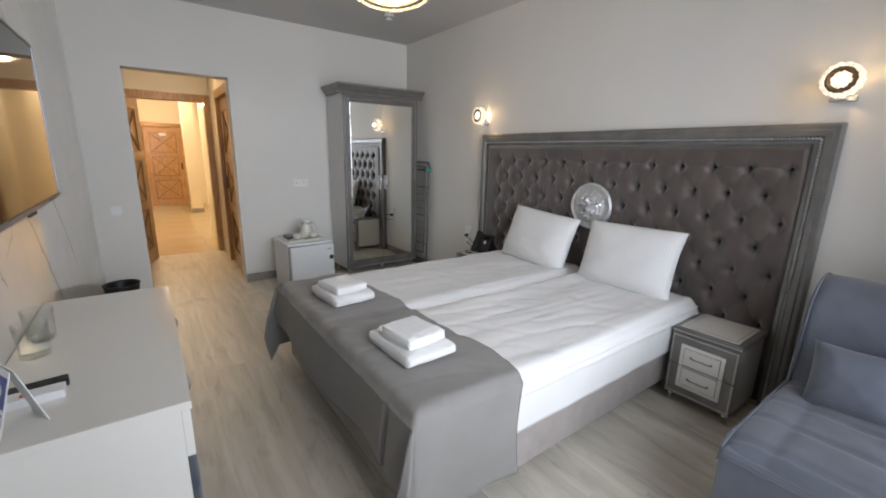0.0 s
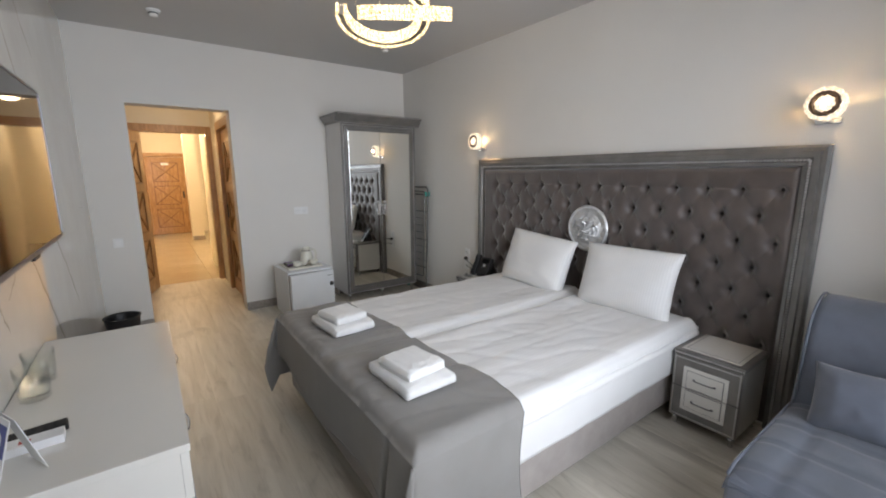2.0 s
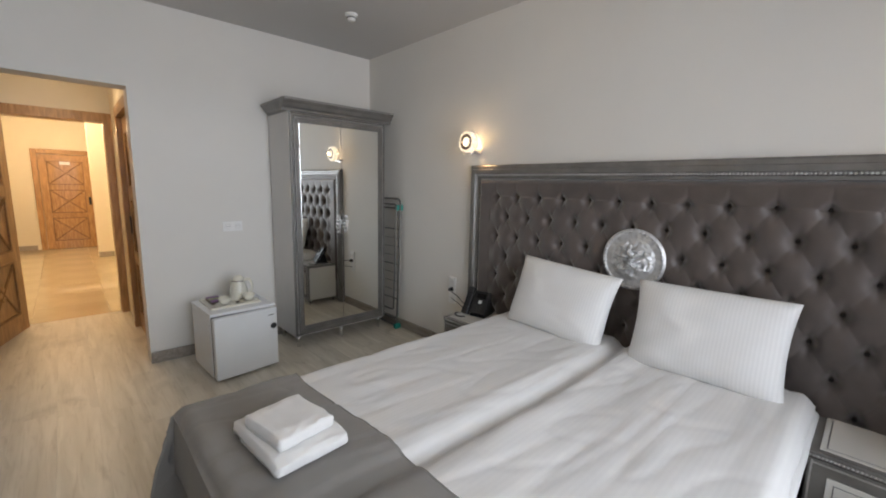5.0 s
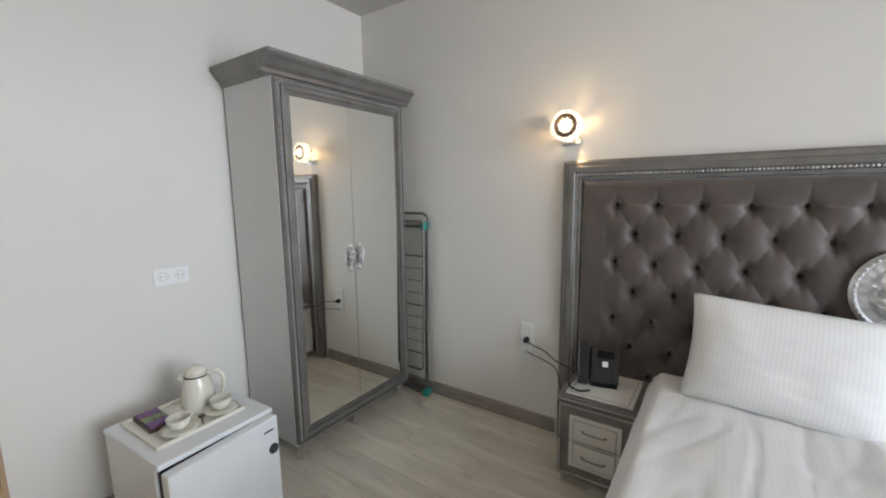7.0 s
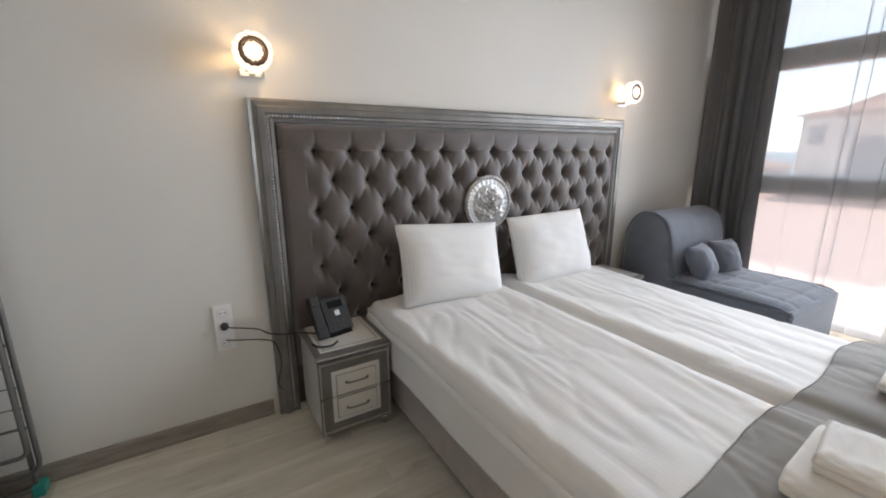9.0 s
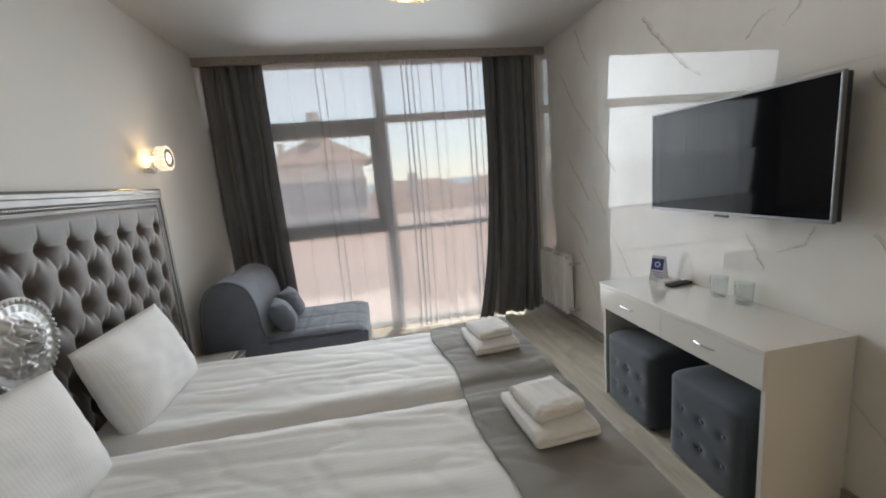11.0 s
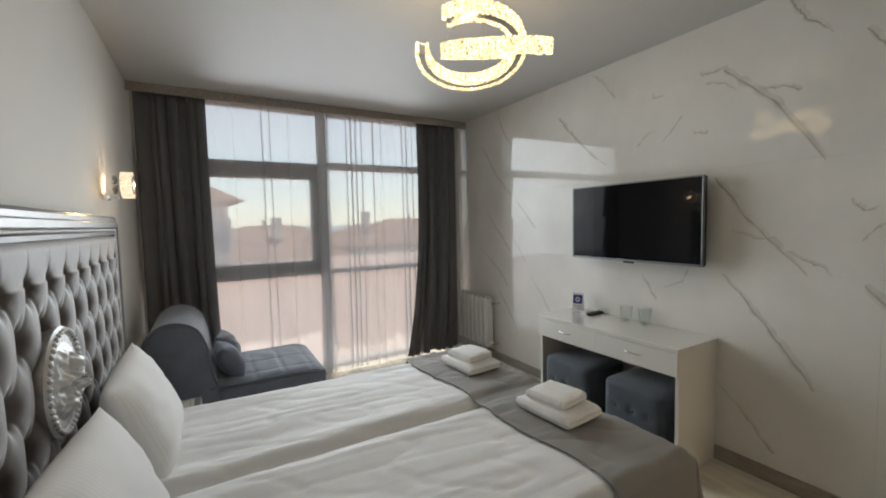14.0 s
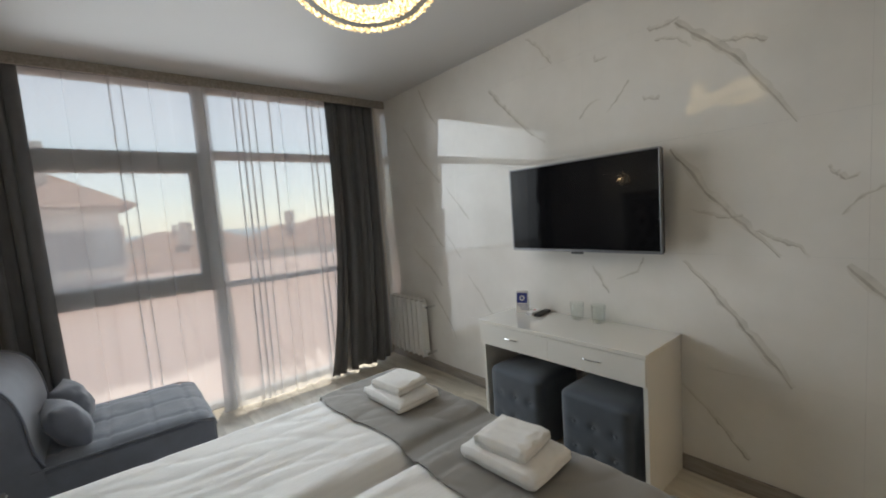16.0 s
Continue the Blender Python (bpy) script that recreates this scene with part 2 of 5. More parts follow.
def screen_material():
    m, n, l, b = material("tv_screen")
    b.inputs["Base Color"].default_value = (0.006, 0.006, 0.007, 1)
    b.inputs["Roughness"].default_value, b.inputs["IOR"].default_value = 0.05, 1.32
    return m


SCREEN = screen_material()


def glow(name, colour, strength, body=(0.8, 0.75, 0.65), peak=2.4, contrast=1.0, least=0.06):
    """Lit glass: most facets are dim and a few sparkle."""
    m, n, l, b = material(name)
    v = noise_at(n, l, 110, 4, (1, 1, 1), 0.9)
    mr, pw, mu = n.new("ShaderNodeMapRange"), n.new("ShaderNodeMath"), n.new("ShaderNodeMath")
    mr.inputs["From Min"].default_value, mr.inputs["From Max"].default_value = 0.35, 0.65
    pw.operation, mu.operation = "POWER", "MULTIPLY_ADD"
    pw.inputs[1].default_value = contrast
    mu.inputs[1].default_value, mu.inputs[2].default_value = peak * strength, least * strength
    l.new(v, mr.inputs["Value"])
    l.new(mr.outputs[0], pw.inputs[0])
    l.new(pw.outputs[0], mu.inputs[0])
    l.new(mu.outputs[0], b.inputs["Emission Strength"])
    b.inputs["Emission Color"].default_value = (*colour, 1)
    b.inputs["Base Color"].default_value = (*body, 1)
    b.inputs["Roughness"].default_value = 0.08
    return m


CRYSTAL = glow("lit_crystal", (1.0, 0.77, 0.40), 0.42, (0.16, 0.13, 0.09), 22, 2.8, 0.12)
SCONCEGLOW = glow("lit_sconce_crystal", (1.0, 0.86, 0.62), 0.55, (0.30, 0.28, 0.24), 3.0, 1.3, 0.4)
BOUNCESTRIP = glow("lit_strip", (1.0, 0.76, 0.45), 13.0)
BULB = glow("lamp_diffuser", (1.0, 0.82, 0.55), 6.0)


# ---- mesh helpers ----
def thing(name, label, category, at=(0, 0, 0), rz=0, group="", kind=""):
    ob = new(name)
    ob.empty_display_size = 0.1
    ob.matrix_basis = pose(*at, 0, 0, rz)
    return tagged(ob, label, category, group, kind)


def part(name, bm, mat, parent=None, label="", smooth=False, at=None, kind=""):
    me = bpy.data.meshes.new(name)
    bmesh.ops.recalc_face_normals(bm, faces=bm.faces)
    bm.to_mesh(me)
    bm.free()
    me.materials.append(mat)
    if smooth:
        me.shade_smooth()
    ob = new(name, me)
    ob.parent = parent
    if at is not None:
        ob.matrix_basis = at
    return tagged(ob, label, "", "", kind)


def again(src, name, parent, at):
    ob = new(name, src.data)
    ob.parent = parent
    ob.matrix_basis = at
    return ob


def add_box(bm, lo, hi, bev=0.0, seg=2):
    r = bmesh.ops.create_cube(bm, size=1)
    vs = r["verts"]
    for v in vs:
        v.co = Vector([l + (c + 0.5) * (h - l) for c, l, h in zip(v.co, lo, hi)])
    if bev:
        es = list({e for v in vs for e in v.link_edges})
        bmesh.ops.bevel(bm, geom=es, offset=bev, segments=seg, profile=0.7, affect="EDGES")
    return bm


def box(lo, hi, bev=0.0, seg=2):
    return add_box(bmesh.new(), lo, hi, bev, seg)


def add_cyl(bm, a, b, r1, r2=None, n=16):
    a, b = Vector(a), Vector(b)
    d = b - a
    q = d.to_track_quat("Z", "Y").to_matrix().to_4x4()
    bmesh.ops.create_cone(bm, cap_ends=True, segments=n, radius1=r1, radius2=r1 if r2 is None else r2, depth=d.length,
                          matrix=Matrix.Translation((a + b) / 2) @ q)
    return bm


def cyl(a, b, r1, r2=None, n=16):
    return add_cyl(bmesh.new(), a, b, r1, r2, n)


def add_ball(bm, at, r, squash=(1, 1, 1), n=8):
    bmesh.ops.create_uvsphere(bm, u_segments=n * 2, v_segments=n, radius=r, matrix=Matrix.Translation(at) @ Matrix.Diagonal((*squash, 1)))
    return bm


def lathe(profile, n=28, at=(0, 0, 0)):
    bm = bmesh.new()
    rings = []
    for r, z in profile:
        rings.append([bm.verts.new((at[0] + r * math.cos(2 * math.pi * i / n), at[1] + r * math.sin(2 * math.pi * i / n), at[2] + z)) for i in range(n)])
    for a, b in zip(rings, rings[1:]):
        for i in range(n):
            bm.faces.new((a[i], a[(i + 1) % n], b[(i + 1) % n], b[i]))
    bm.faces.new(rings[0][::-1])
    bm.faces.new(rings[-1])
    return bm


def grid(nu, nv, fn, thick=0.0):
    """A sheet of nu x nv cells from fn(u, v) with u and v in 0..1; given a thickness it is closed with a second skin below."""
    bm = bmesh.new()
    vs = [[bm.verts.new(fn(i / nu, j / nv)) for j in range(nv + 1)] for i in range(nu + 1)]
    for i in range(nu):
        for j in range(nv):
            bm.faces.new((vs[i][j], vs[i + 1][j], vs[i + 1][j + 1], vs[i][j + 1]))
    if thick:
        bm.normal_update()
        lo = [[bm.verts.new(v.co - v.normal * thick) for v in row] for row in vs]
        for i in range(nu):
            for j in range(nv):
                bm.faces.new((lo[i][j], lo[i][j + 1], lo[i + 1][j + 1], lo[i + 1][j]))
        rim = [(i, 0) for i in range(nu)] + [(nu, j) for j in range(nv)] + [(i, nv) for i in range(nu, 0, -1)] + [(0, j) for j in range(nv, 0, -1)]
        for (a, b), (c, d) in zip(rim, rim[1:] + rim[:1]):
            bm.faces.new((vs[a][b], lo[a][b], lo[c][d], vs[c][d]))
    return bm


def tube(points, r, n=8, closed=False):
    """A round bar along points, rounded off at its bends by the points given."""
    bm = bmesh.new()
    pts = [Vector(p) for p in points]
    rings, last = [], None
    m = len(pts)
    for i, p in enumerate(pts):
        d = (pts[(i + 1) % m] - pts[i - 1]) if closed or 0 < i < m - 1 else (pts[1] - pts[0] if i == 0 else pts[-1] - pts[-2])
        d.normalize()
        side = last - d * last.dot(d) if last is not None else d.orthogonal()
        side.normalize()
        last = side
        up = d.cross(side)
        rings.append([bm.verts.new(p + r * (math.cos(2 * math.pi * k / n) * side + math.sin(2 * math.pi * k / n) * up)) for k in range(n)])
    pairs = list(zip(rings, rings[1:])) + ([(rings[-1], rings[0])] if closed else [])
    for a, b in pairs:
        for k in range(n):
            bm.faces.new((a[k], a[(k + 1) % n], b[(k + 1) % n], b[k]))
    if not closed:
        bm.faces.new(rings[0][::-1])
        bm.faces.new(rings[-1])
    return bm


def smooth_path(pts, per=6):
    """Points of a Catmull-Rom curve through pts."""
    p = [Vector(q) for q in pts]
    p = [2 * p[0] - p[1]] + p + [2 * p[-1] - p[-2]]
    out = []
    for i in range(1, len(p) - 2):
        for k in range(per):
            t = k / per
            out.append(0.5 * ((2 * p[i]) + (p[i + 1] - p[i - 1]) * t + (2 * p[i - 1] - 5 * p[i] + 4 * p[i + 1] - p[i + 2]) * t * t
                              + (3 * p[i] - p[i - 1] - 3 * p[i + 1] + p[i + 2]) * t ** 3))
    out.append(p[-2])
    return out


def extrude(profile, axis, lo, hi):
    """A bar with a closed profile [(a, b), ...] along an axis; a and b are the other two axes in order."""
    bm = bmesh.new()

    def at(a, b, c):
        q = [a, b]
        q.insert(axis, c)
        return q
    e0 = [bm.verts.new(at(a, b, lo)) for a, b in profile]
    e1 = [bm.verts.new(at(a, b, hi)) for a, b in profile]
    k = len(profile)
    for i in range(k):
        bm.faces.new((e0[i], e0[(i + 1) % k], e1[(i + 1) % k], e1[i]))
    bm.faces.new(e0[::-1])
    bm.faces.new(e1)
    return bm


def beads(a, b, r, step, squash=(1, 1, 1)):
    """A row of small beads from a to b, in one mesh."""
    bm = bmesh.new()
    a, b = Vector(a), Vector(b)
    k = max(1, int((b - a).length / step))
    for i in range(k):
        bmesh.ops.create_icosphere(bm, subdivisions=1, radius=r, matrix=Matrix.Translation(a.lerp(b, (i + 0.5) / k)) @ Matrix.Diagonal((*squash, 1)))
    return bm


def structure(name, bm, mat, label="", category=""):
    ob = part(name, bm, mat, None, label, kind="structure")
    if category:
        ob["category"] = category
    return ob


# ---- the room ----
XE, XW, YS, YN, ZC = -0.02, -3.15, 0.12, 5.38, 2.63
T = 0.18
structure("wall_east", box((XE, -0.4, -0.02), (XE + T, YN + T, ZC + 0.1)), WALL, "warm white painted wall behind the headboard", "wall")
structure("wall_west", box((XW - 0.2, -0.4, -0.02), (XW - 0.012, YN + T, ZC + 0.1)), WALL, "plain wall under marble tiles", "wall")
DL, DR, DH = -2.81, -2.0, 2.04
structure("wall_north", box((DR, YN, -0.02), (XE, YN + T, ZC + 0.1)), WALL, "white painted wall beside the doorway", "wall")
structure("wall_north_west", box((XW - 0.012, YN, -0.02), (DL, YN + T, ZC + 0.1)), WALL, "white painted wall beside the doorway", "wall")
structure("wall_over_doorway", box((DL, YN, DH), (DR, YN + T, ZC + 0.1)), WALL, "white painted wall over the doorway", "wall")
structure("ceiling", box((XW - 0.2, YS - 0.07, ZC), (XE + T, YN, ZC + 0.08)), CEIL, "pale grey satin stretch ceiling", "ceiling")
# overhang added out of view, sized so sun reaches only the sheers' lower part
structure("eave", box((XW - 1.2, -1.42, 3.2), (XE + 1.2, YS - 0.09, 3.36)), WALL, "plain unseen roof overhang that shades the window", "eave")
structure("wall_over_window", box((XW - 0.2, YS - 0.09, ZC + 0.08), (XE + T, YS + 0.09, 3.36)), WALL, "plain outer wall above the window", "wall")
# window wall: full-height glazing between two short piers
structure("wall_south_east", box((-0.04, YS - 0.2, -0.02), (XE, YS, ZC)), WALL, "short white wall pier beside the window", "wall")
structure("wall_south_west", box((XW - 0.012, YS - 0.2, -0.02), (-3.13, YS, ZC)), WALL, "short white wall pier beside the window", "wall")

# marble wall cladding in large slabs with fine joints
marble = thing("marble_cladding", "polished white marble tiles with grey veins", "wall cladding", kind="structure")
slab_w = 1.2
y0 = YS
rows_z = [0.0, 0.59, 1.18, 1.77, 2.36, ZC]
for za, zb in zip(rows_z, rows_z[1:]):
    y = y0
    while y < YN - 0.01:
        ye = min(y + slab_w, YN)
        part("tile", box((XW - 0.012, y + 0.0002, za + 0.0002), (XW, ye - 0.0002, zb - 0.0002)), MARBLE, marble)
        y = ye


def vein(y, z, dy, dz, w, seed, mat, proud=0.0009):
    """A thin wandering flake of darker stone let into the marble."""
    rnd = random.Random(seed)
    bm = bmesh.new()
    k = 22
    off, prev = 0.0, None
    ln = math.hypot(dy, dz)
    ny, nz = -dz / ln, dy / ln
    bend, end = rnd.uniform(-0.03, 0.03), rnd.choice((0.08, 0.9))
    for i in range(k + 1):
        f = i / k
        off += rnd.uniform(-0.006, 0.006)
        o = off + bend * math.sin(math.pi * f)
        ww = w * (0.15 + 0.55 * math.sin(math.pi * f) + 0.45 * math.exp(-((f - end) / 0.16) ** 2)) * rnd.uniform(0.45, 1.2)
        cy, cz = y + dy * f + ny * o, z + dz * f + nz * o
        a = bm.verts.new((XW + proud + seed * 0.00001, cy + ny * ww, cz + nz * ww))
        b = bm.verts.new((XW + proud + seed * 0.00001, cy - ny * ww, cz - nz * ww))
        if prev:
            bm.faces.new((prev[0], a, b, prev[1]))
        prev = (a, b)
    return part("vein", bm, mat, marble)


def faint_vein(y, z, dy, dz, w, seed):
    ob = vein(y, z, dy, dz, w * 2.9, seed, VEINSOFT, 0.0004)
    ob.name = "faint_vein"
    ob.matrix_basis = pose(0, 0.004, 0.004)


# (y, z, run along y, fall, half width)
VEINS = [
    (2.12, 2.59, 0.19, -0.22, 0.008), (1.76, 2.35, 0.49, -0.44, 0.009), (3.04, 2.34, 0.47, -0.58, 0.011), (2.90, 2.36, 0.15, -0.03, 0.008),
    (3.0, 1.72, 0.44, -0.55, 0.013), (3.05, 1.14, 0.44, -0.56, 0.012), (3.66, 1.15, 0.42, -0.50, 0.011), (0.91, 2.58, 0.22, -0.35, 0.007),
    (0.63, 2.31, 0.51, -0.55, 0.008), (0.72, 1.58, 0.39, -0.41, 0.008), (1.19, 1.7, 0.28, -0.28, 0.005), (2.54, 1.09, 0.12, -0.15, 0.007),
    (3.04, 0.48, 0.29, -0.31, 0.008), (3.34, 2.58, 0.16, -0.23, 0.010), (3.63, 2.33, 0.30, -0.30, 0.009), (2.49, 1.98, 0.14, 0.09, 0.004),
    (2.66, 1.99, 0.13, 0.14, 0.004), (3.22, 2.17, 0.18, -0.05, 0.006), (3.09, 1.41, 0.22, -0.04, 0.005), (3.36, 1.29, 0.19, -0.10, 0.006),
    (2.85, 1.15, -0.14, -0.15, 0.005), (3.6, 1.56, 0.08, -0.06, 0.007), (3.64, 1.36, 0.23, 0.13, 0.004), (0.64, 1.15, 0.41, -0.33, 0.008),
    (2.94, 2.29, 0.16, -0.10, 0.004), (1.15, 1.30, 0.20, -0.22, 0.004), (0.9, 0.75, 0.3, -0.4, 0.006), (1.4, 0.95, 0.25, -0.35, 0.006),
    (2.60, 2.32, 0.06, -0.05, 0.006), (2.87, 2.02, 0.07, -0.05, 0.006),
]
for i, (vy, vz, vdy, vdz, vw) in enumerate(VEINS):
    vein(vy, vz, vdy, vdz, vw * 0.75, i, VEIN)
    faint_vein(vy, vz, vdy, vdz, vw, i)

# skirting
structure("baseboard", box((XE - 0.014, 3.93, 0), (XE, YN, 0.085), 0.004), TRIM, "taupe wood-look skirting board", "skirting")
structure("baseboard_2", box((XE - 0.014, 0.84, 0), (XE, 1.30, 0.085), 0.004), TRIM, "taupe wood-look skirting board", "skirting")
structure("baseboard_3", box((DR, YN - 0.014, 0), (XE - 0.014, YN, 0.085), 0.004), TRIM, "taupe wood-look skirting board", "skirting")
structure("baseboard_4", box((XW, YN - 0.014, 0), (DL, YN, 0.085), 0.004), TRIM, "taupe wood-look skirting board", "skirting")
structure("baseboard_5", box((XW, YS, 0), (XW + 0.014, YN - 0.014, 0.085), 0.004), TRIM, "taupe wood-look skirting board", "skirting")
# pelmet board that hides the curtain track
structure("pelmet", box((XW + 0.002, 0.305, 2.562), (XE - 0.002, 0.33, ZC), 0.003), TRIM, "taupe wood-look pelmet board over the curtains", "pelmet")

structure("pipe_ledge", box((-0.085, 0.37, 0), (XE, 0.84, 0.655), 0.004), WALL, "low white boxed-in ledge in the window corner", "ledge")

# ---- window ----
win = thing("window_1", "full-height grey framed window with an opening sash", "window", kind="structure")
WX0, WX1, MX = -0.04, -3.13, -1.55
fy0, fy1 = YS - 0.07, YS
for name, lo, hi in (
        ("window_frame", (WX1, fy0, 0.0), (WX0, fy1, 0.05)), ("window_frame", (WX1, fy0, ZC - 0.05), (WX0, fy1, ZC)),
        ("window_frame", (WX0 - 0.05, fy0, 0.05), (WX0, fy1, ZC - 0.05)), ("window_frame", (WX1, fy0, 0.05), (WX1 + 0.05, fy1, ZC - 0.05)),
        ("mullion", (MX - 0.043, fy0, 0.05), (MX + 0.043, fy1, ZC - 0.05)),
        ("transom", (MX + 0.043, fy0, 2.03), (WX0 - 0.05, fy1, 2.10)), ("transom", (WX1 + 0.05, fy0, 2.05), (MX - 0.043, fy1, 2.12)),
        ("transom", (MX + 0.043, fy0, 0.99), (WX0 - 0.05, fy1, 1.06)), ("transom", (WX1 + 0.05, fy0, 0.985), (MX - 0.043, fy1, 1.03))):
    part(name, box(lo, hi, 0.004), ALU, win)
sash = part("sash", box((MX + 0.045, fy0 + 0.01, 1.94), (WX0 - 0.052, fy1 + 0.022, 2.028), 0.005), ALU, win, "opening sash frame")
for lo, hi in (((MX + 0.045, fy0 + 0.01, 1.062), (WX0 - 0.052, fy1 + 0.022, 1.14)), ((MX + 0.045, fy0 + 0.01, 1.14), (MX + 0.13, fy1 + 0.022, 1.94)),
               ((WX0 - 0.14, fy0 + 0.01, 1.14), (WX0 - 0.052, fy1 + 0.022, 1.94))):
    part("sash_bar", box(lo, hi, 0.005), ALU, sash)
for lo, hi in (((MX + 0.043, 0.085, 0.05), (WX0 - 0.05, 0.09, 0.99)), ((MX + 0.13, 0.085, 1.14), (WX0 - 0.14, 0.09, 1.94)), ((MX + 0.043, 0.085, 2.10), (WX0 - 0.05, 0.09, ZC - 0.05)),
               ((WX1 + 0.05, 0.085, 0.05), (MX - 0.043, 0.09, 0.985)), ((WX1 + 0.05, 0.085, 1.03), (MX - 0.043, 0.09, 2.05)), ((WX1 + 0.05, 0.085, 2.12), (MX - 0.043, 0.09, ZC - 0.05))):
    p = part("pane", box(lo, hi), PANE, win, "clear glass pane")
    p.visible_shadow = False


def curtain(name, x0, x1, x0b, x1b, y, folds, depth, mat, label, thick, seed, z0=0.012, z1=2.60, hem=0.0, nv=40, warp=0.35, swing=0.35):
    """A hanging cloth from x0..x1 at the top to x0b..x1b at the hem, in pleats that loosen downward."""
    rnd = random.Random(seed)
    ph = [rnd.uniform(-0.9, 0.9) for _ in range(folds + 2)]
    am = [rnd.uniform(0.55, 1.2) for _ in range(folds + 2)]

    def at(u, v):
        z = z1 + (z0 - z1) * v
        s = folds * (u + warp * math.sin(2 * math.pi * 1.7 * u + seed) / 6.28 + 0.6 * warp * math.sin(2 * math.pi * 3.9 * u + 2 * seed) / 6.28)
        s = min(max(s, 0.0), folds)
        i = int(min(s, folds - 1e-6))
        f = s - i
        a = am[i] * (1 - f) + am[i + 1] * f
        p = ph[i] * (1 - f) + ph[i + 1] * f
        wob = math.sin(2 * math.pi * s + p * (0.5 + v) + 0.6 * math.sin(3 * v + i))
        soft = v ** 3
        x = (x0 + (x1 - x0) * u) * (1 - soft) + (x0b + (x1b - x0b) * u) * soft
        x += swing * depth * math.cos(2 * math.pi * s + p)
        return (x, y + depth * a * wob * (0.75 + 0.45 * v) + hem * soft, z)
    return part(name, grid(folds * 9, nv, at, thick), mat, None, label, smooth=True)


tagged(curtain("curtain", -0.065, -0.56, -0.06, -0.60, 0.225, 6, 0.040, CURTAIN, "charcoal grey pleated blackout curtain", 0.003, 3), category="curtain", group="blackout curtains")
tagged(curtain("curtain", -2.57, -3.075, -2.36, -3.03, 0.225, 6, 0.044, CURTAIN, "charcoal grey pleated blackout curtain flaring at its hem", 0.003, 5, hem=0.06, z0=0.025), category="curtain", group="blackout curtains")
tagged(curtain("sheer_curtain", -0.50, -1.60, -0.50, -1.62, 0.165, 7, 0.012, SHEER, "thin white voile curtain drawn flat", 0, 7, swing=1.9), category="sheer curtain")
tagged(curtain("sheer_curtain", -1.50, -2.66, -1.46, -2.62, 0.178, 11, 0.024, SHEER, "thin white voile curtain gathered in folds", 0, 9, swing=0.95, hem=0.09), category="sheer curtain")

# ---- bed ----
BY0, BY1, BX0, BX1, BZ = 1.80, 3.41, -0.09, -2.13, 0.55
BYM = (BY0 + BY1) / 2
bed = thing("double_bed", "double bed with taupe upholstered base and white bedding", "bed", (-1.1, BYM, 0))


def bedpart(name, bm, mat, label="", smooth=False):
    return part(name, bm, mat, bed, label, smooth, at=pose(1.1, -BYM, 0))


bedpart("base", box((BX1 + 0.03, BY0 + 0.02, 0.06), (BX0 + 0.02, BY1 - 0.02, 0.30), 0.02, 3), BASEFAB, "taupe velvet bed base")
for fx in (BX1 + 0.12, BX0 - 0.1):
    for fy in (BY0 + 0.1, BY1 - 0.1):
        bedpart("leg", cyl((fx, fy, 0), (fx, fy, 0.06), 0.025), BLACKPL)


def rounded(a, lo, hi, r):
    """How far a point at a within lo..hi has dropped over an edge of radius r."""
    d = min(a - lo, hi - a)
    if d >= r:
        return 0.0
    d = max(0.0, d)
    return r - math.sqrt(max(0.0, r * r - (r - d) ** 2))


def duvet_top(x, y):
    n1 = noise.noise((x * 1.6, y * 5.0, 1.3))
    n2 = noise.noise((x * 3.5 + y * 2.0, y * 13.0, 4.1))
    n3 = noise.noise((x * 9, y * 9, 7.7))
    n4 = abs(noise.noise((x * 0.7 + 3, y * 8.0 + 0.9 * x, 2.0)))
    n5 = abs(noise.noise((x * 2.1 - y * 1.6, y * 6.0 + x * 2.4, 8.0)))
    z = BZ + 0.010 * n1 + 0.003 * n2 + 0.002 * n3 - 0.008 * math.exp(-n4 / 0.05) * (0.4 + 0.8 * abs(n1)) - 0.006 * math.exp(-n5 / 0.05)
    z -= 0.040 * math.exp(-((y - BYM - 0.02 * math.sin(2 * x)) / 0.035) ** 2)
    z += 0.010 * math.exp(-((y - BYM - 0.10) / 0.06) ** 2) + 0.012 * math.exp(-((y - BYM + 0.10) / 0.06) ** 2)
    return z


def duvet(u, v):
    # across the bed: up the south side, over the top and down the north side
    side, top = 0.27, BY1 - BY0
    s = u * (2 * side + top)
    x = BX0 + (BX1 - BX0) * v
    wav = 0.006 * noise.noise((x * 6, u * 3, 2.2))
    if s < side:
        y, z = BY0 - 0.012 + wav, BZ - side + s
    elif s > side + top:
        y, z = BY1 + 0.012 + wav, BZ - (s - side - top)
    else:
        y = BY0 + s - side
        z = duvet_top(x, y)
    z -= rounded(min(max(y, BY0), BY1), BY0 - 0.001, BY1 + 0.001, 0.045) if side <= s <= side + top else 0.045 * max(0, 1 - abs(z - BZ) / 0.06)
    z -= rounded(x, BX1, BX0, 0.04) if s >= side and s <= side + top else 0
    return (x, y, z)


bedpart("duvet", grid(150, 90, duvet, 0.012), DUVET, "white striped cotton duvets, rumpled", True)
bedpart("mattress", box((BX1 + 0.02, BY0 + 0.01, 0.29), (BX0, BY1 - 0.01, BZ - 0.07), 0.03, 3), LINEN, "white mattress")
bedpart("foot_sheet", box((BX1 + 0.004, BY0 + 0.004, 0.28), (BX1 + 0.02, BY1 - 0.004, BZ - 0.05), 0.006), LINEN, "white sheet over the foot end")
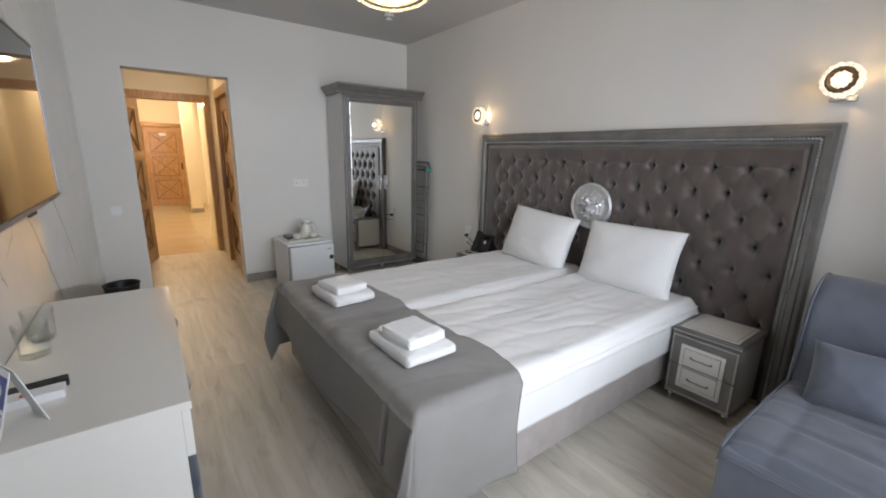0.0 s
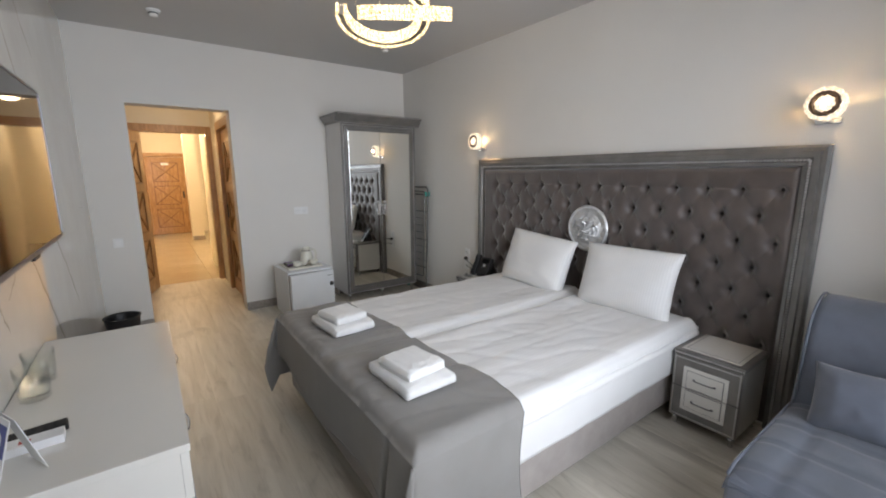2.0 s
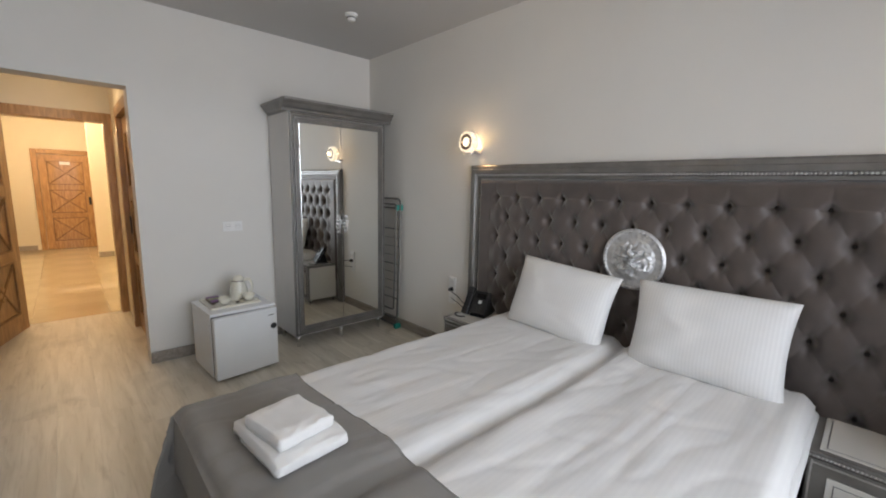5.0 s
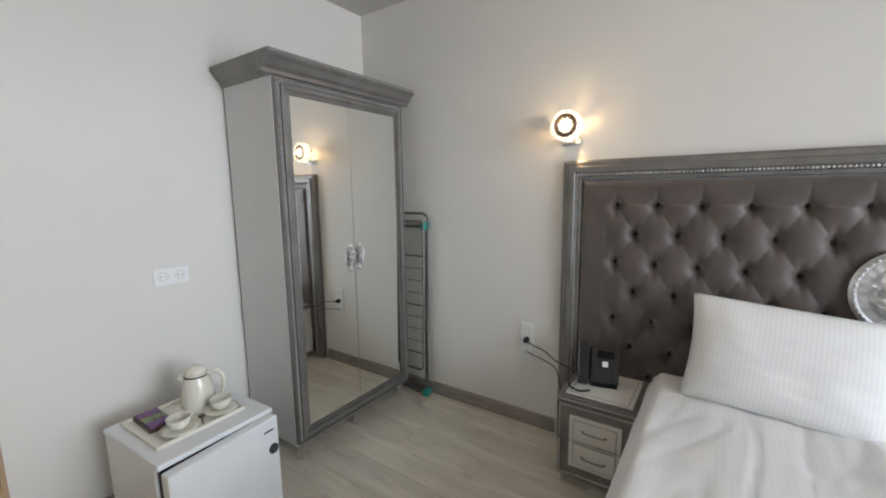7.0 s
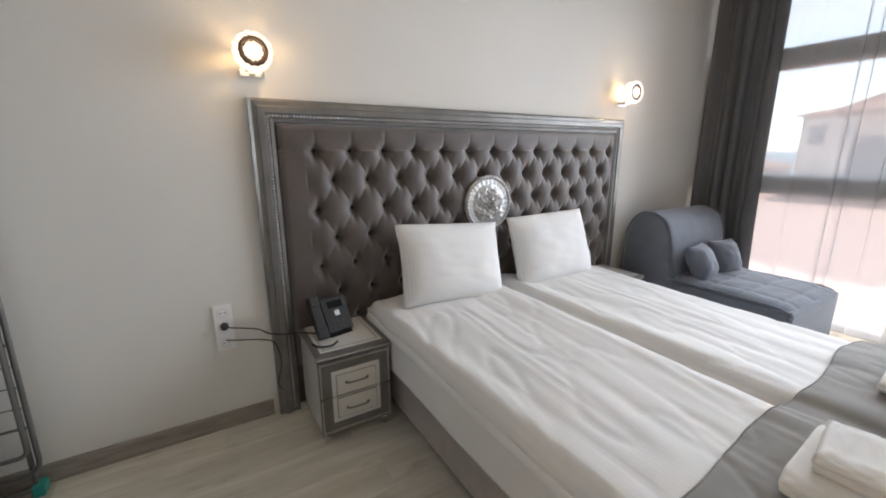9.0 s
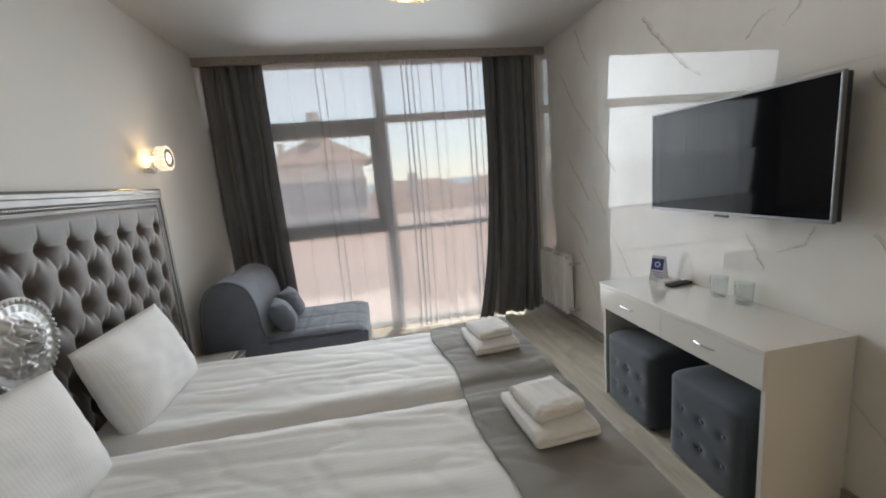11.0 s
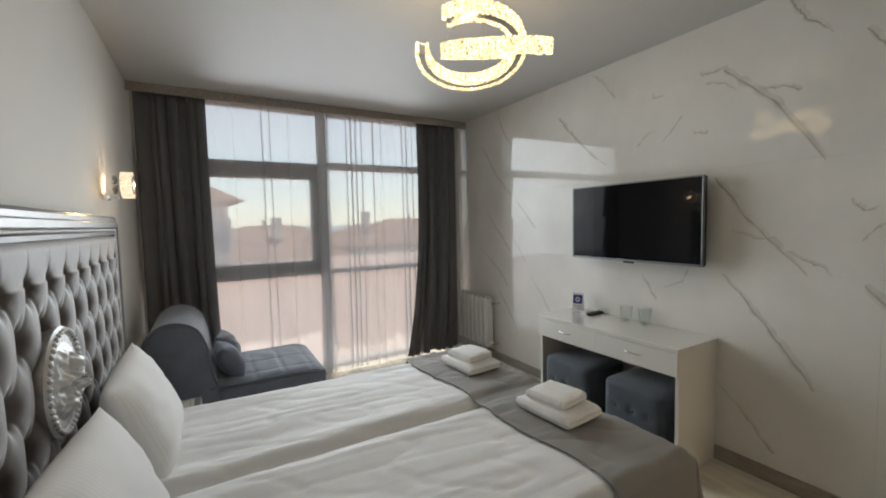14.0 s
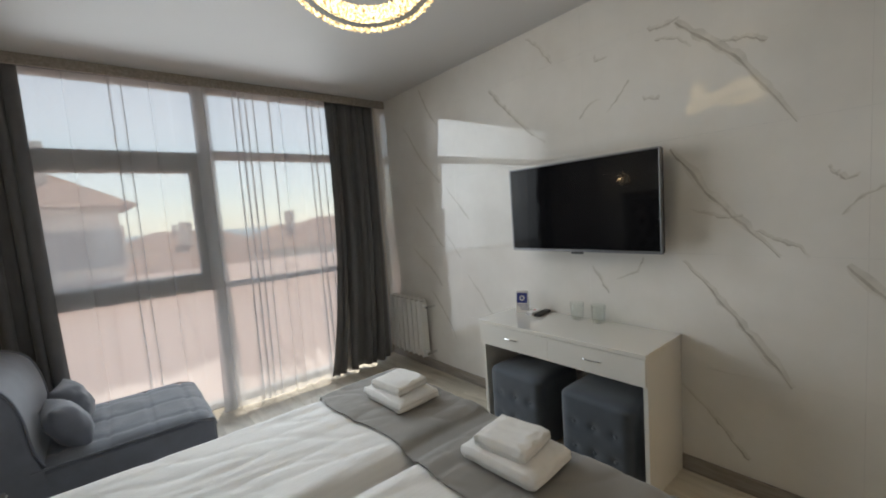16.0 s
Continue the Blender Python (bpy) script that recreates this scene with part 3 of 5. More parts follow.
# thick rolled hem of the duvet along its two long sides
for yy, sg in ((BY1, 1), (BY0, -1)):
    pts = [(BX0 - 0.02 - 1.6 * i / 24, yy + sg * (0.006 + 0.004 * noise.noise((i * 0.4, sg, 0))), BZ - 0.085 + 0.008 * noise.noise((i * 0.3, 3, sg))) for i in range(25)]
    bedpart("duvet_hem", tube(pts, 0.022, 10), DUVET, "rolled duvet edge", True)


# throw over the foot of the bed
def throw_at(u, v):
    hs, hf, top = 0.41, 0.27 + 0.03 * (0.5 - u), BY1 - BY0 + 0.04
    s = u * (2 * hs + top) - hs
    edge = 0.042 * noise.noise((u * 6, 0.4, 9)) + 0.015 * math.sin(6 * u)
    lx = (BX0 - 1.56) - BX1 + edge
    t = v * (lx + hf) - lx
    ya, yb, xf = BY0 - 0.02, BY1 + 0.02, BX1 - 0.018
    o = max(0.0, -s, s - top)
    sg = -1 if s < top / 2 else 1
    tf = max(0.0, t)
    if o == 0 and tf == 0:
        y, x = ya + s, xf - t
        z = max(BZ - 0.010, duvet_top(min(max(x, BX1 + 0.03), BX0), min(max(y, BY0), BY1))) + 0.012 + 0.007 * min(1.0, v * 8) + 0.004 * noise.noise((x * 5, y * 4, 3))
        ed = min(y - ya, yb - y, x - xf)
        if ed < 0.05:
            z -= 0.05 - math.sqrt(max(0.0, 0.05 ** 2 - (0.05 - max(0.0, ed)) ** 2))
        return (x, y, z)
    r = math.hypot(o, tf)
    grow = min(1.0, r / 0.22)
    th = math.atan2(o, tf)
    ff = 0.5 + 0.5 * math.sin(s * 7.5 + 1.1 * math.sin(s * 3.1) + 0.6)
    ff -= 1.5 * math.exp(-((s - 0.17) / 0.013) ** 2)
    fs = 0.5 + 0.5 * math.sin(t * 9 + 0.5)
    out_f, out_s = (0.006 + 0.034 * ff * grow) * (tf > 0), (0.006 + 0.020 * fs * grow) * (o > 0)
    flare = 0.30 * min(o, tf)
    x = (xf - out_f if tf > 0 else xf - t) - flare * (0.6 + 0.4 * math.cos(th))
    y = (ya if sg < 0 else yb) + sg * (out_s + flare * 0.15 - 0.22 * min(o, tf)) if o > 0 else ya + s
    drop = max(o, tf) + 0.28 * min(o, tf)
    z = BZ - 0.030 - max(0.0, drop - 0.015) + 0.018 * noise.noise((s * 4, t * 5, 5)) * grow
    return (x, y, max(z, 0.025))


throw = part("bed_throw", grid(190, 90, throw_at, 0.006), THROW, None, "grey woven throw draped over the foot of the bed", smooth=True)
throw["category"] = "throw"
for run in ([throw_at(k / 160, 1.0) for k in range(161)], [throw_at(0.0, k / 60) for k in range(61)], [throw_at(1.0, k / 60) for k in range(61)], [throw_at(k / 160, 0.0) for k in range(161)]):
    part("hem", tube(run, 0.0025, 6), THROW, throw, smooth=True)


def pillow(at, rot, w, h, d, seed):
    bm = bmesh.new()
    nu, nv = 36, 26
    top, bot = [], []
    for sgn, store in ((1, top), (-1, bot)):
        for i in range(nu + 1):
            row = []
            for j in range(nv + 1):
                a, b = 2 * i / nu - 1, 2 * j / nv - 1
                pinch = 1 - 0.06 * (1 - abs(a) ** 2) * abs(b) ** 4
                pin2 = 1 - 0.06 * (1 - abs(b) ** 2) * abs(a) ** 4
                full = (max(0, 1 - abs(a) ** 3.2) * max(0, 1 - abs(b) ** 3.2)) ** 0.55
                wr = (0.07 * noise.noise((a * 3 + seed, b * 3, sgn)) + 0.05 * noise.noise((a * 2 + seed, b * 9 + a * 3, sgn + 2))) * full + 0.06 * noise.noise((a * 7 + seed, b * 2.5, 4)) * (1 - full) * full
                flare = 1 - 0.01 * b
                sag = 0.012 * a * a * (b < 0) * abs(b)
                row.append(bm.verts.new((a * w / 2 * pin2 * flare, b * h / 2 * pinch + sag, sgn * d / 2 * (full * (1 + 0.22 * b) + wr))))
            store.append(row)
    for rows, fl in ((top, False), (bot, True)):
        for i in range(nu):
            for j in range(nv):
                q = (rows[i][j], rows[i + 1][j], rows[i + 1][j + 1], rows[i][j + 1])
                bm.faces.new(q[::-1] if fl else q)
    bmesh.ops.remove_doubles(bm, verts=bm.verts, dist=0.0004)
    ob = part("pillow", bm, PILLOWCASE, None, "plump white striped cotton pillow against the headboard", smooth=True)
    ob.matrix_basis = pose(*at) @ rot
    return tagged(ob, category="pillow", group="bed pillows")


for py, turn, s in ((2.965, -4, 1), (2.20, 1, 5)):
    rot = Euler((0, radians(-72), 0)).to_matrix().to_4x4() @ Euler((0, 0, radians(90 + turn))).to_matrix().to_4x4()
    pillow((-0.235, py, BZ + 0.183), rot, 0.655, 0.46, 0.19, s)


def towel(at, rz, lx, ly, h, folds, label, seed):
    """A terry towel folded flat: soft layers that meet in a rounded fold on one side."""
    th = thing("folded_towel", label, "towel", at, rz, "folded towels")
    def at_(u, v):
        # closed section across the fold, swept along the towel; ends drawn in and rounded
        an, w = 2 * math.pi * u, 2 * v - 1
        end = min(1.0, (1 - abs(w)) / 0.085)
        shut = math.sqrt(max(0.0, end * (2 - end)))
        c, s_ = math.cos(an), math.sin(an)
        q = Vector((c * 1.3, s_ * 1.3, v * 3.0)) + Vector((seed, 0, 0))
        z = math.copysign(abs(s_) ** 0.55, s_) * h / 2
        seam = 0.0
        for k in range(1, folds):
            zz = h * (k / folds - 0.5)
            seam += math.exp(-((z - zz) / (0.055 * h)) ** 2)
        y = math.copysign(abs(c) ** 0.42, c) * (ly / 2 - 0.010 * seam * (c > 0) * (1 + 0.5 * noise.noise(q * 2)))
        x = w * (lx / 2 - 0.012 * seam * (1 - shut)) + 0.006 * noise.noise(q * 1.6)
        puff = 1 + 0.10 * (1 - w * w) + 0.10 * noise.noise(q * 1.4)
        y *= (0.90 + 0.10 * shut) * (1 + 0.03 * noise.noise(q + Vector((0, 0, 7))))
        z = z * shut * puff
        return (x, y, max(0.0, z + h / 2 + 0.004 * noise.noise(q * 2.2) * (s_ > 0)))
    part("terry", grid(96, 44, at_), TOWEL, th, smooth=True)
    return th


ZT = BZ + 0.022
for ty, rz, s in ((2.925, 4, 0), (2.18, 2, 7)):
    towel((-1.915, ty, ZT), rz, 0.24, 0.33, 0.054, 2, "white terry towel folded flat on the throw", s)
    towel((-1.92, ty - 0.012, ZT + 0.052), rz + 5, 0.19, 0.22, 0.048, 2, "smaller white terry towel folded on another towel", s + 3)

# ---- headboard ----
HY0, HY1, HZ = 1.322, 3.905, 1.562
head = thing("headboard", "tall tufted taupe velvet headboard in a silver-grey moulded frame", "headboard", (XE, (HY0 + HY1) / 2, 0))
hb_at = pose(-XE, -(HY0 + HY1) / 2, 0)
FW = 0.10
# moulding profile across the frame: distance from the outer edge and depth from the wall
PROF = [(0.0, 0.0), (0.0, 0.030), (0.012, 0.040), (0.030, 0.042), (0.036, 0.050), (0.060, 0.050), (0.068, 0.040), (0.078, 0.036), (0.084, 0.044), (FW, 0.040), (FW, 0.0)]


def frame_bar(kind):
    bm = bmesh.new()
    rows = []
    for o, d in PROF:
        if kind == "top":
            rows.append([bm.verts.new((XE - d, HY0 + o, HZ - o)), bm.verts.new((XE - d, HY1 - o, HZ - o))])
        elif kind == "south":
            rows.append([bm.verts.new((XE - d, HY0 + o, 0.001)), bm.verts.new((XE - d, HY0 + o, HZ - o))])
        else:
            rows.append([bm.verts.new((XE - d, HY1 - o, 0.001)), bm.verts.new((XE - d, HY1 - o, HZ - o))])
    for a, b in zip(rows, rows[1:]):
        bm.faces.new((a[0], a[1], b[1], b[0]))
    bm.faces.new((rows[0][0], rows[-1][0], rows[-1][1], rows[0][1]))
    return bm


for k in ("top", "south", "north"):
    part("frame_bar", frame_bar(k), SILVERWOOD, head, "silver-grey moulded frame", at=hb_at)
bo, bd = 0.073, 0.040
for a, b in (((HY0 + bo, HZ - bo), (HY1 - bo, HZ - bo)), ((HY0 + bo, 0.02), (HY0 + bo, HZ - bo)), ((HY1 - bo, 0.02), (HY1 - bo, HZ - bo))):
    part("bead_trim", beads((XE - bd, *a), (XE - bd, *b), 0.0078, 0.015), SILVER, head, "silver beading", smooth=True, at=hb_at, kind="stuff")
PY0, PY1, PZ0, PZ1 = HY0 + FW, HY1 - FW, 0.25, HZ - FW
CX, CZ, TY, TZ = 0.1785, 0.145, 3.633, 1.338
BUTTONS = []
r = 0
while TZ - r * CZ > PZ0 + 0.02:
    y = TY - (CX / 2 if r % 2 else 0)
    while y > PY0 + 0.03:
        if not math.hypot(y - 2.61, TZ - r * CZ - 1.02) < 0.15:
            BUTTONS.append((y, TZ - r * CZ))
        y -= CX
    r += 1


def tuft(y, z):
    """Depth of the padding: soft lozenges drawn in at the buttons and along the pleats between them."""
    if z > TZ:
        # straight pleats run from the top row up to the frame
        k = (TY - y) / CX
        dy, f = abs(k - round(k)) * CX, min(1, (z - TZ) / 0.11)
        return 0.042 - 0.006 * math.exp(-(dy / 0.007) ** 2) * (1 - f) - 0.009 * math.exp(-(dy * dy + (z - TZ) ** 2) / 0.0016) - 0.032 * math.exp(-(dy * dy + (z - TZ) ** 2) / 0.0003)
    a = (TY - y) / CX + (TZ - z) / (2 * CZ)
    b = (TY - y) / CX - (TZ - z) / (2 * CZ)
    da, db = abs(a - round(a)), abs(b - round(b))
    ya, za = (da + db) / 2 * CX, abs(da - db) * CZ
    yb_, zb = abs(da - db) / 2 * CX, (da + db) * CZ
    d2 = min(ya * ya + za * za, yb_ * yb_ + zb * zb)
    near = math.exp(-d2 / 0.0042)
    crease = max(math.exp(-(da / 0.045) ** 2), math.exp(-(db / 0.045) ** 2))
    dome = (math.sin(math.pi * (a - math.floor(a))) * math.sin(math.pi * (b - math.floor(b)))) ** 0.85
    inside = min(1.0, max(0.0, (TY + 0.050 - y) / 0.09)) * min(1.0, max(0.0, (y - TY + 12 * CX + 0.050) / 0.09))
    inside *= inside * (3 - 2 * inside)
    return 0.041 + (0.013 * dome - 0.003 - crease * (0.0005 + 0.003 * near)) * inside - (0.009 * math.exp(-d2 / 0.0016) + 0.034 * math.exp(-d2 / 0.0006)) * (inside > 0)


def panel_at(u, v):
    y, z = PY0 + (PY1 - PY0) * u, PZ0 + (PZ1 - PZ0) * v
    e = min(y - PY0, PY1 - y, PZ1 - z)
    k = min(1.0, e / 0.035)
    h = tuft(y, z) * math.sqrt(max(0, k * (2 - k)))
    return (XE - 0.010 - h, y, z)


part("tufted_panel", grid(520, 270, panel_at), VELVET, head, "deep-buttoned taupe velvet panel", smooth=True, at=hb_at)
part("backing", box((XE - 0.009, PY0, 0.02), (XE - 0.002, PY1, PZ1)), VELVET, head, at=hb_at)
# buttons carry the pits' shade in their dark colour
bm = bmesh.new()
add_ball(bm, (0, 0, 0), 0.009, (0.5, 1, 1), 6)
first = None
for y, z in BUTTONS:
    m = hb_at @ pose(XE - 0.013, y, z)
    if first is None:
        first = part("button", bm, SHADEDVEL, head, "velvet covered button, coloured dark like its shaded pit", smooth=True, at=m)
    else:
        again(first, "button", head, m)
# round silver medallion with a plain carved relief
MXC, MY, MZ, MR = XE - 0.062, 2.612, 1.02, 0.172


def medal_at(u, v):
    rr, a = MR * u, 2 * math.pi * v
    y, z = rr * math.cos(a), rr * math.sin(a)
    d = 0.012
    if rr > 0.145:
        d = 0.020 - 0.012 * abs(rr - 0.158) / 0.014
    elif rr > 0.118:
        d = 0.012 + 0.0016 * math.cos(a * 26)
    else:
        f = 1 - rr / 0.118
        d = 0.012 + 0.085 * f ** 0.7 * (0.55 + 0.45 * noise.noise((y * 26, z * 26, 2)) + 0.35 * noise.noise((y * 60, z * 60, 5))) + 0.012 * f * math.cos(a * 7 + rr * 60)
    return (MXC - d, MY + y, MZ + z)


part("medallion", grid(60, 140, medal_at), MEDAL, head, "round embossed silver medallion", smooth=True, at=hb_at)
bm = bmesh.new()
for i in range(44):
    a = 2 * math.pi * i / 44
    bmesh.ops.create_icosphere(bm, subdivisions=1, radius=0.009, matrix=Matrix.Translation((MXC - 0.018, MY + 0.158 * math.cos(a), MZ + 0.158 * math.sin(a))))
part("bead_ring", bm, MEDAL, head, smooth=True, at=hb_at, kind="stuff")
part("medallion_back", cyl((MXC - 0.008, MY, MZ), (XE - 0.02, MY, MZ), MR * 0.96, n=48), SILVER, head, at=hb_at)


# ---- bedside cabinets ----
PEWTER = plain("dark_pewter", (0.26, 0.255, 0.25), 0.32, 0.8, vary=0.2, scale=40)


def bow_handle(parent, at, w, name="handle"):
    bm = tube(smooth_path([(0, -w / 2, 0), (-0.012, -w / 2 + 0.006, 0), (-0.018, -w / 4, 0.002), (-0.020, 0, 0.003), (-0.018, w / 4, 0.002), (-0.012, w / 2 - 0.006, 0), (0, w / 2, 0)], 4), 0.0038, 8)
    for sy in (-1, 1):
        add_ball(bm, (-0.003, sy * w / 2, 0), 0.007, (0.6, 1, 1), 5)
    return part(name, bm, PEWTER, parent, "dark pewter bow handle", smooth=True, at=pose(*at))


def nightstand(y0, y1, label):
    W, D, Z0, Z1 = y1 - y0, 0.352, 0.055, 0.462
    th = thing("bedside_cabinet", label, "bedside cabinet", (-0.418 + D / 2, (y0 + y1) / 2, 0), group="bedside cabinets")
    xf, xb, ya, yb = -D / 2, D / 2, -W / 2, W / 2
    part("body", box((xf + 0.02, ya + 0.008, Z0), (xb, yb - 0.008, Z1 - 0.03), 0.002), WHITELAC, th, "white lacquered sides")
    part("top", box((xf - 0.004, ya - 0.002, Z1 - 0.03), (xb, yb + 0.002, Z1 - 0.004), 0.005), SILVERWOOD, th, "silver-grey moulded top edge")
    part("top_inlay", box((xf + 0.028, ya + 0.028, Z1 - 0.004), (xb - 0.01, yb - 0.028, Z1 - 0.0005), 0.001), WHITELAC, th, "white glossy inlay")
    for lo, hi in (((xf + 0.045, ya + 0.045), (xb - 0.03, ya + 0.049)), ((xf + 0.045, yb - 0.049), (xb - 0.03, yb - 0.045)), ((xf + 0.045, ya + 0.049), (xf + 0.049, yb - 0.049))):
        part("top_groove", box((*lo, Z1 - 0.0008), (*hi, Z1 - 0.0001)), PEWTER, th, "fine grey line round the top")
    part("bead_trim", beads((xf - 0.006, ya, Z1 - 0.020), (xf - 0.006, yb, Z1 - 0.020), 0.0055, 0.011), SILVER, th, "silver beading", smooth=True, kind="stuff")
    zs = [(Z0 + 0.004, (Z0 + Z1 - 0.03) / 2 - 0.002), ((Z0 + Z1 - 0.03) / 2 + 0.002, Z1 - 0.034)]
    for i, (za, zb) in enumerate(zs):
        dr = part("drawer", box((xf, ya + 0.004, za), (xf + 0.02, yb - 0.004, zb), 0.003), SILVERWOOD, th, "silver-grey drawer front with a white panel")
        b, (pa, pb) = 0.060, ((za + 0.056, zb) if i == 0 else (za, zb - 0.056))
        part("panel", box((xf - 0.006, ya + b, pa), (xf, yb - b, pb), 0.003), WHITELAC, dr, "white lacquered panel")
        ga, gb = pa + (0.022 if i == 0 else 0.006), pb - (0.006 if i == 0 else 0.022)
        part("groove", box((xf - 0.0068, ya + b + 0.019, ga - 0.003), (xf - 0.0058, yb - b - 0.019, gb + 0.003)), PEWTER, dr, "dark groove round the panel")
        part("inner_panel", box((xf - 0.010, ya + b + 0.022, pa + (0.022 if i == 0 else 0.008)), (xf - 0.006, yb - b - 0.022, pb - (0.008 if i == 0 else 0.022)), 0.003), WHITELAC, dr)
        part("edge_strip", box((xf - 0.005, ya + 0.010, za + 0.004), (xf, ya + 0.017, zb - 0.004), 0.002), SILVER, dr)
        part("edge_strip", box((xf - 0.005, yb - 0.017, za + 0.004), (xf, yb - 0.010, zb - 0.004), 0.002), SILVER, dr)
        ze = za + 0.010 if i == 0 else zb - 0.017
        part("edge_strip", box((xf - 0.005, ya + 0.017, ze), (xf, yb - 0.017, ze + 0.007), 0.002), SILVER, dr)
        bow_handle(dr, (xf - 0.010, 0, (pa + pb) / 2), 0.10)
    for fx in (xf + 0.03, xb - 0.03):
        for fy in (ya + 0.03, yb - 0.03):
            part("foot", lathe([(0.010, 0), (0.014, 0.006), (0.010, 0.016), (0.017, 0.03), (0.019, Z0)], 14, (fx, fy, 0)), CHROME, th, "silver turned foot", smooth=True)
    return th


nightstand(1.436, 1.776, "silver-grey bedside cabinet with two white drawers beside the bed")
nightstand(3.435, 3.785, "silver-grey bedside cabinet with two white drawers under a telephone")

# ---- wardrobe ----
WX_0, WX_1, WY0, WY1 = -1.045, -0.155, 4.93, YN - 0.02
ward = thing("wardrobe", "two-door wardrobe with mirrored doors and silver-grey moulded frame", "wardrobe", ((WX_0 + WX_1) / 2, (WY0 + WY1) / 2, 0))
wm = pose(-(WX_0 + WX_1) / 2, -(WY0 + WY1) / 2, 0)
part("body", box((WX_0, WY0 + 0.022, 0.10), (WX_1, WY1, 1.955), 0.003), WARDSIDE, ward, "pale grey board carcass", at=wm)
part("cornice", extrude([(WY0 + 0.03, 1.955), (WY0 - 0.008, 1.955), (WY0 - 0.012, 1.972), (WY0 - 0.03, 1.985), (WY0 - 0.045, 2.010), (WY0 - 0.062, 2.024), (WY0 - 0.066, 2.045), (WY0 + 0.03, 2.045)], 0, WX_0 - 0.062, WX_1 + 0.062),
     SILVERWOOD, ward, "stepped cornice moulding", at=wm)
for x0, sg in ((WX_0, -1), (WX_1, 1)):
    pr = [(x0 - sg * 0.03, 1.955), (x0 + sg * 0.008, 1.955), (x0 + sg * 0.012, 1.972), (x0 + sg * 0.03, 1.985), (x0 + sg * 0.045, 2.010), (x0 + sg * 0.060, 2.024), (x0 + sg * 0.0615, 2.044), (x0 - sg * 0.03, 2.044)]
    part("cornice_return", extrude(pr, 1, WY0 + 0.03, WY1), SILVERWOOD, ward, at=wm)
part("bead_trim", beads((WX_0 - 0.06, WY0 - 0.0665, 2.036), (WX_1 + 0.06, WY0 - 0.0665, 2.036), 0.005, 0.011), SILVER, ward, "silver beading", smooth=True, at=wm, kind="stuff")
part("cornice_top", box((WX_0 + 0.031, WY0 + 0.031, 1.958), (WX_1 - 0.031, WY1, 2.043)), SILVERWOOD, ward, at=wm)
xm = -0.603
for x0, x1, sg in ((WX_0 + 0.002, xm - 0.001, 1), (xm + 0.001, WX_1 - 0.002, -1)):
    dr = part("door", box((x0, WY0, 0.115), (x1, WY0 + 0.02, 1.95), 0.003), SILVERWOOD, ward, "silver-grey door with a full-length mirror", at=wm)
    oa = x0 if sg > 0 else x1          # outer edge
    part("mirror", box((min(oa + sg * 0.072, x1 if sg > 0 else x0), WY0 - 0.006, 0.197), (max(oa + sg * 0.072, x1 if sg > 0 else x0), WY0 - 0.001, 1.873), 0.002), MIRROR, dr, "full-length mirror")
    # raised moulding round the outer three edges
    for d0, d1, pr in ((0.001, 0.009, 0.012), (0.026, 0.050, 0.015), (0.054, 0.068, 0.009)):
        xa, xb = sorted((oa + sg * d0, oa + sg * d1))
        part("moulding", box((xa, WY0 - pr, 0.118 + d0), (xb, WY0, 1.946 - d0), 0.004), SILVERWOOD, dr)
        xi, xj = sorted((oa + sg * d1, x1 if sg > 0 else x0))
        part("moulding", box((xi, WY0 - pr, 0.118 + d0), (xj, WY0, 0.118 + d1), 0.004), SILVERWOOD, dr)
        part("moulding", box((xi, WY0 - pr, 1.946 - d1), (xj, WY0, 1.946 - d0), 0.004), SILVERWOOD, dr)
    bx = oa + sg * 0.0175
    part("bead_trim", beads((bx, WY0 - 0.005, 0.13), (bx, WY0 - 0.005, 1.93), 0.0075, 0.0145), SILVER, dr, smooth=True, kind="stuff")
    part("bead_trim", beads((bx, WY0 - 0.005, 1.931), (x1 if sg > 0 else x0, WY0 - 0.005, 1.931), 0.0075, 0.0145), SILVER, dr, smooth=True, kind="stuff")
    hx = xm - sg * 0.034
    bm = tube(smooth_path([(hx, WY0 - 0.008, 0.99), (hx, WY0 - 0.03, 1.0), (hx - 0.006, WY0 - 0.036, 1.03), (hx + 0.006, WY0 - 0.036, 1.07), (hx, WY0 - 0.03, 1.10), (hx, WY0 - 0.008, 1.11)], 5), 0.006, 8)
    for zz in (0.985, 1.02, 1.05, 1.08, 1.115):
        add_ball(bm, (hx, WY0 - 0.02 if 1 < zz < 1.1 else WY0 - 0.010, zz), 0.017, (1, 0.7, 0.9), 5)
    part("handle", bm, SILVER, dr, "ornate silver handle", smooth=True)
for fx in (WX_0 + 0.04, xm, WX_1 - 0.04):
    for fy in (WY0 + 0.05, WY1 - 0.05):
        part("foot", lathe([(0.014, 0), (0.018, 0.01), (0.012, 0.03), (0.017, 0.06), (0.024, 0.10)], 14, (fx, fy, 0)), CHROME, ward, "silver turned foot", smooth=True, at=wm)

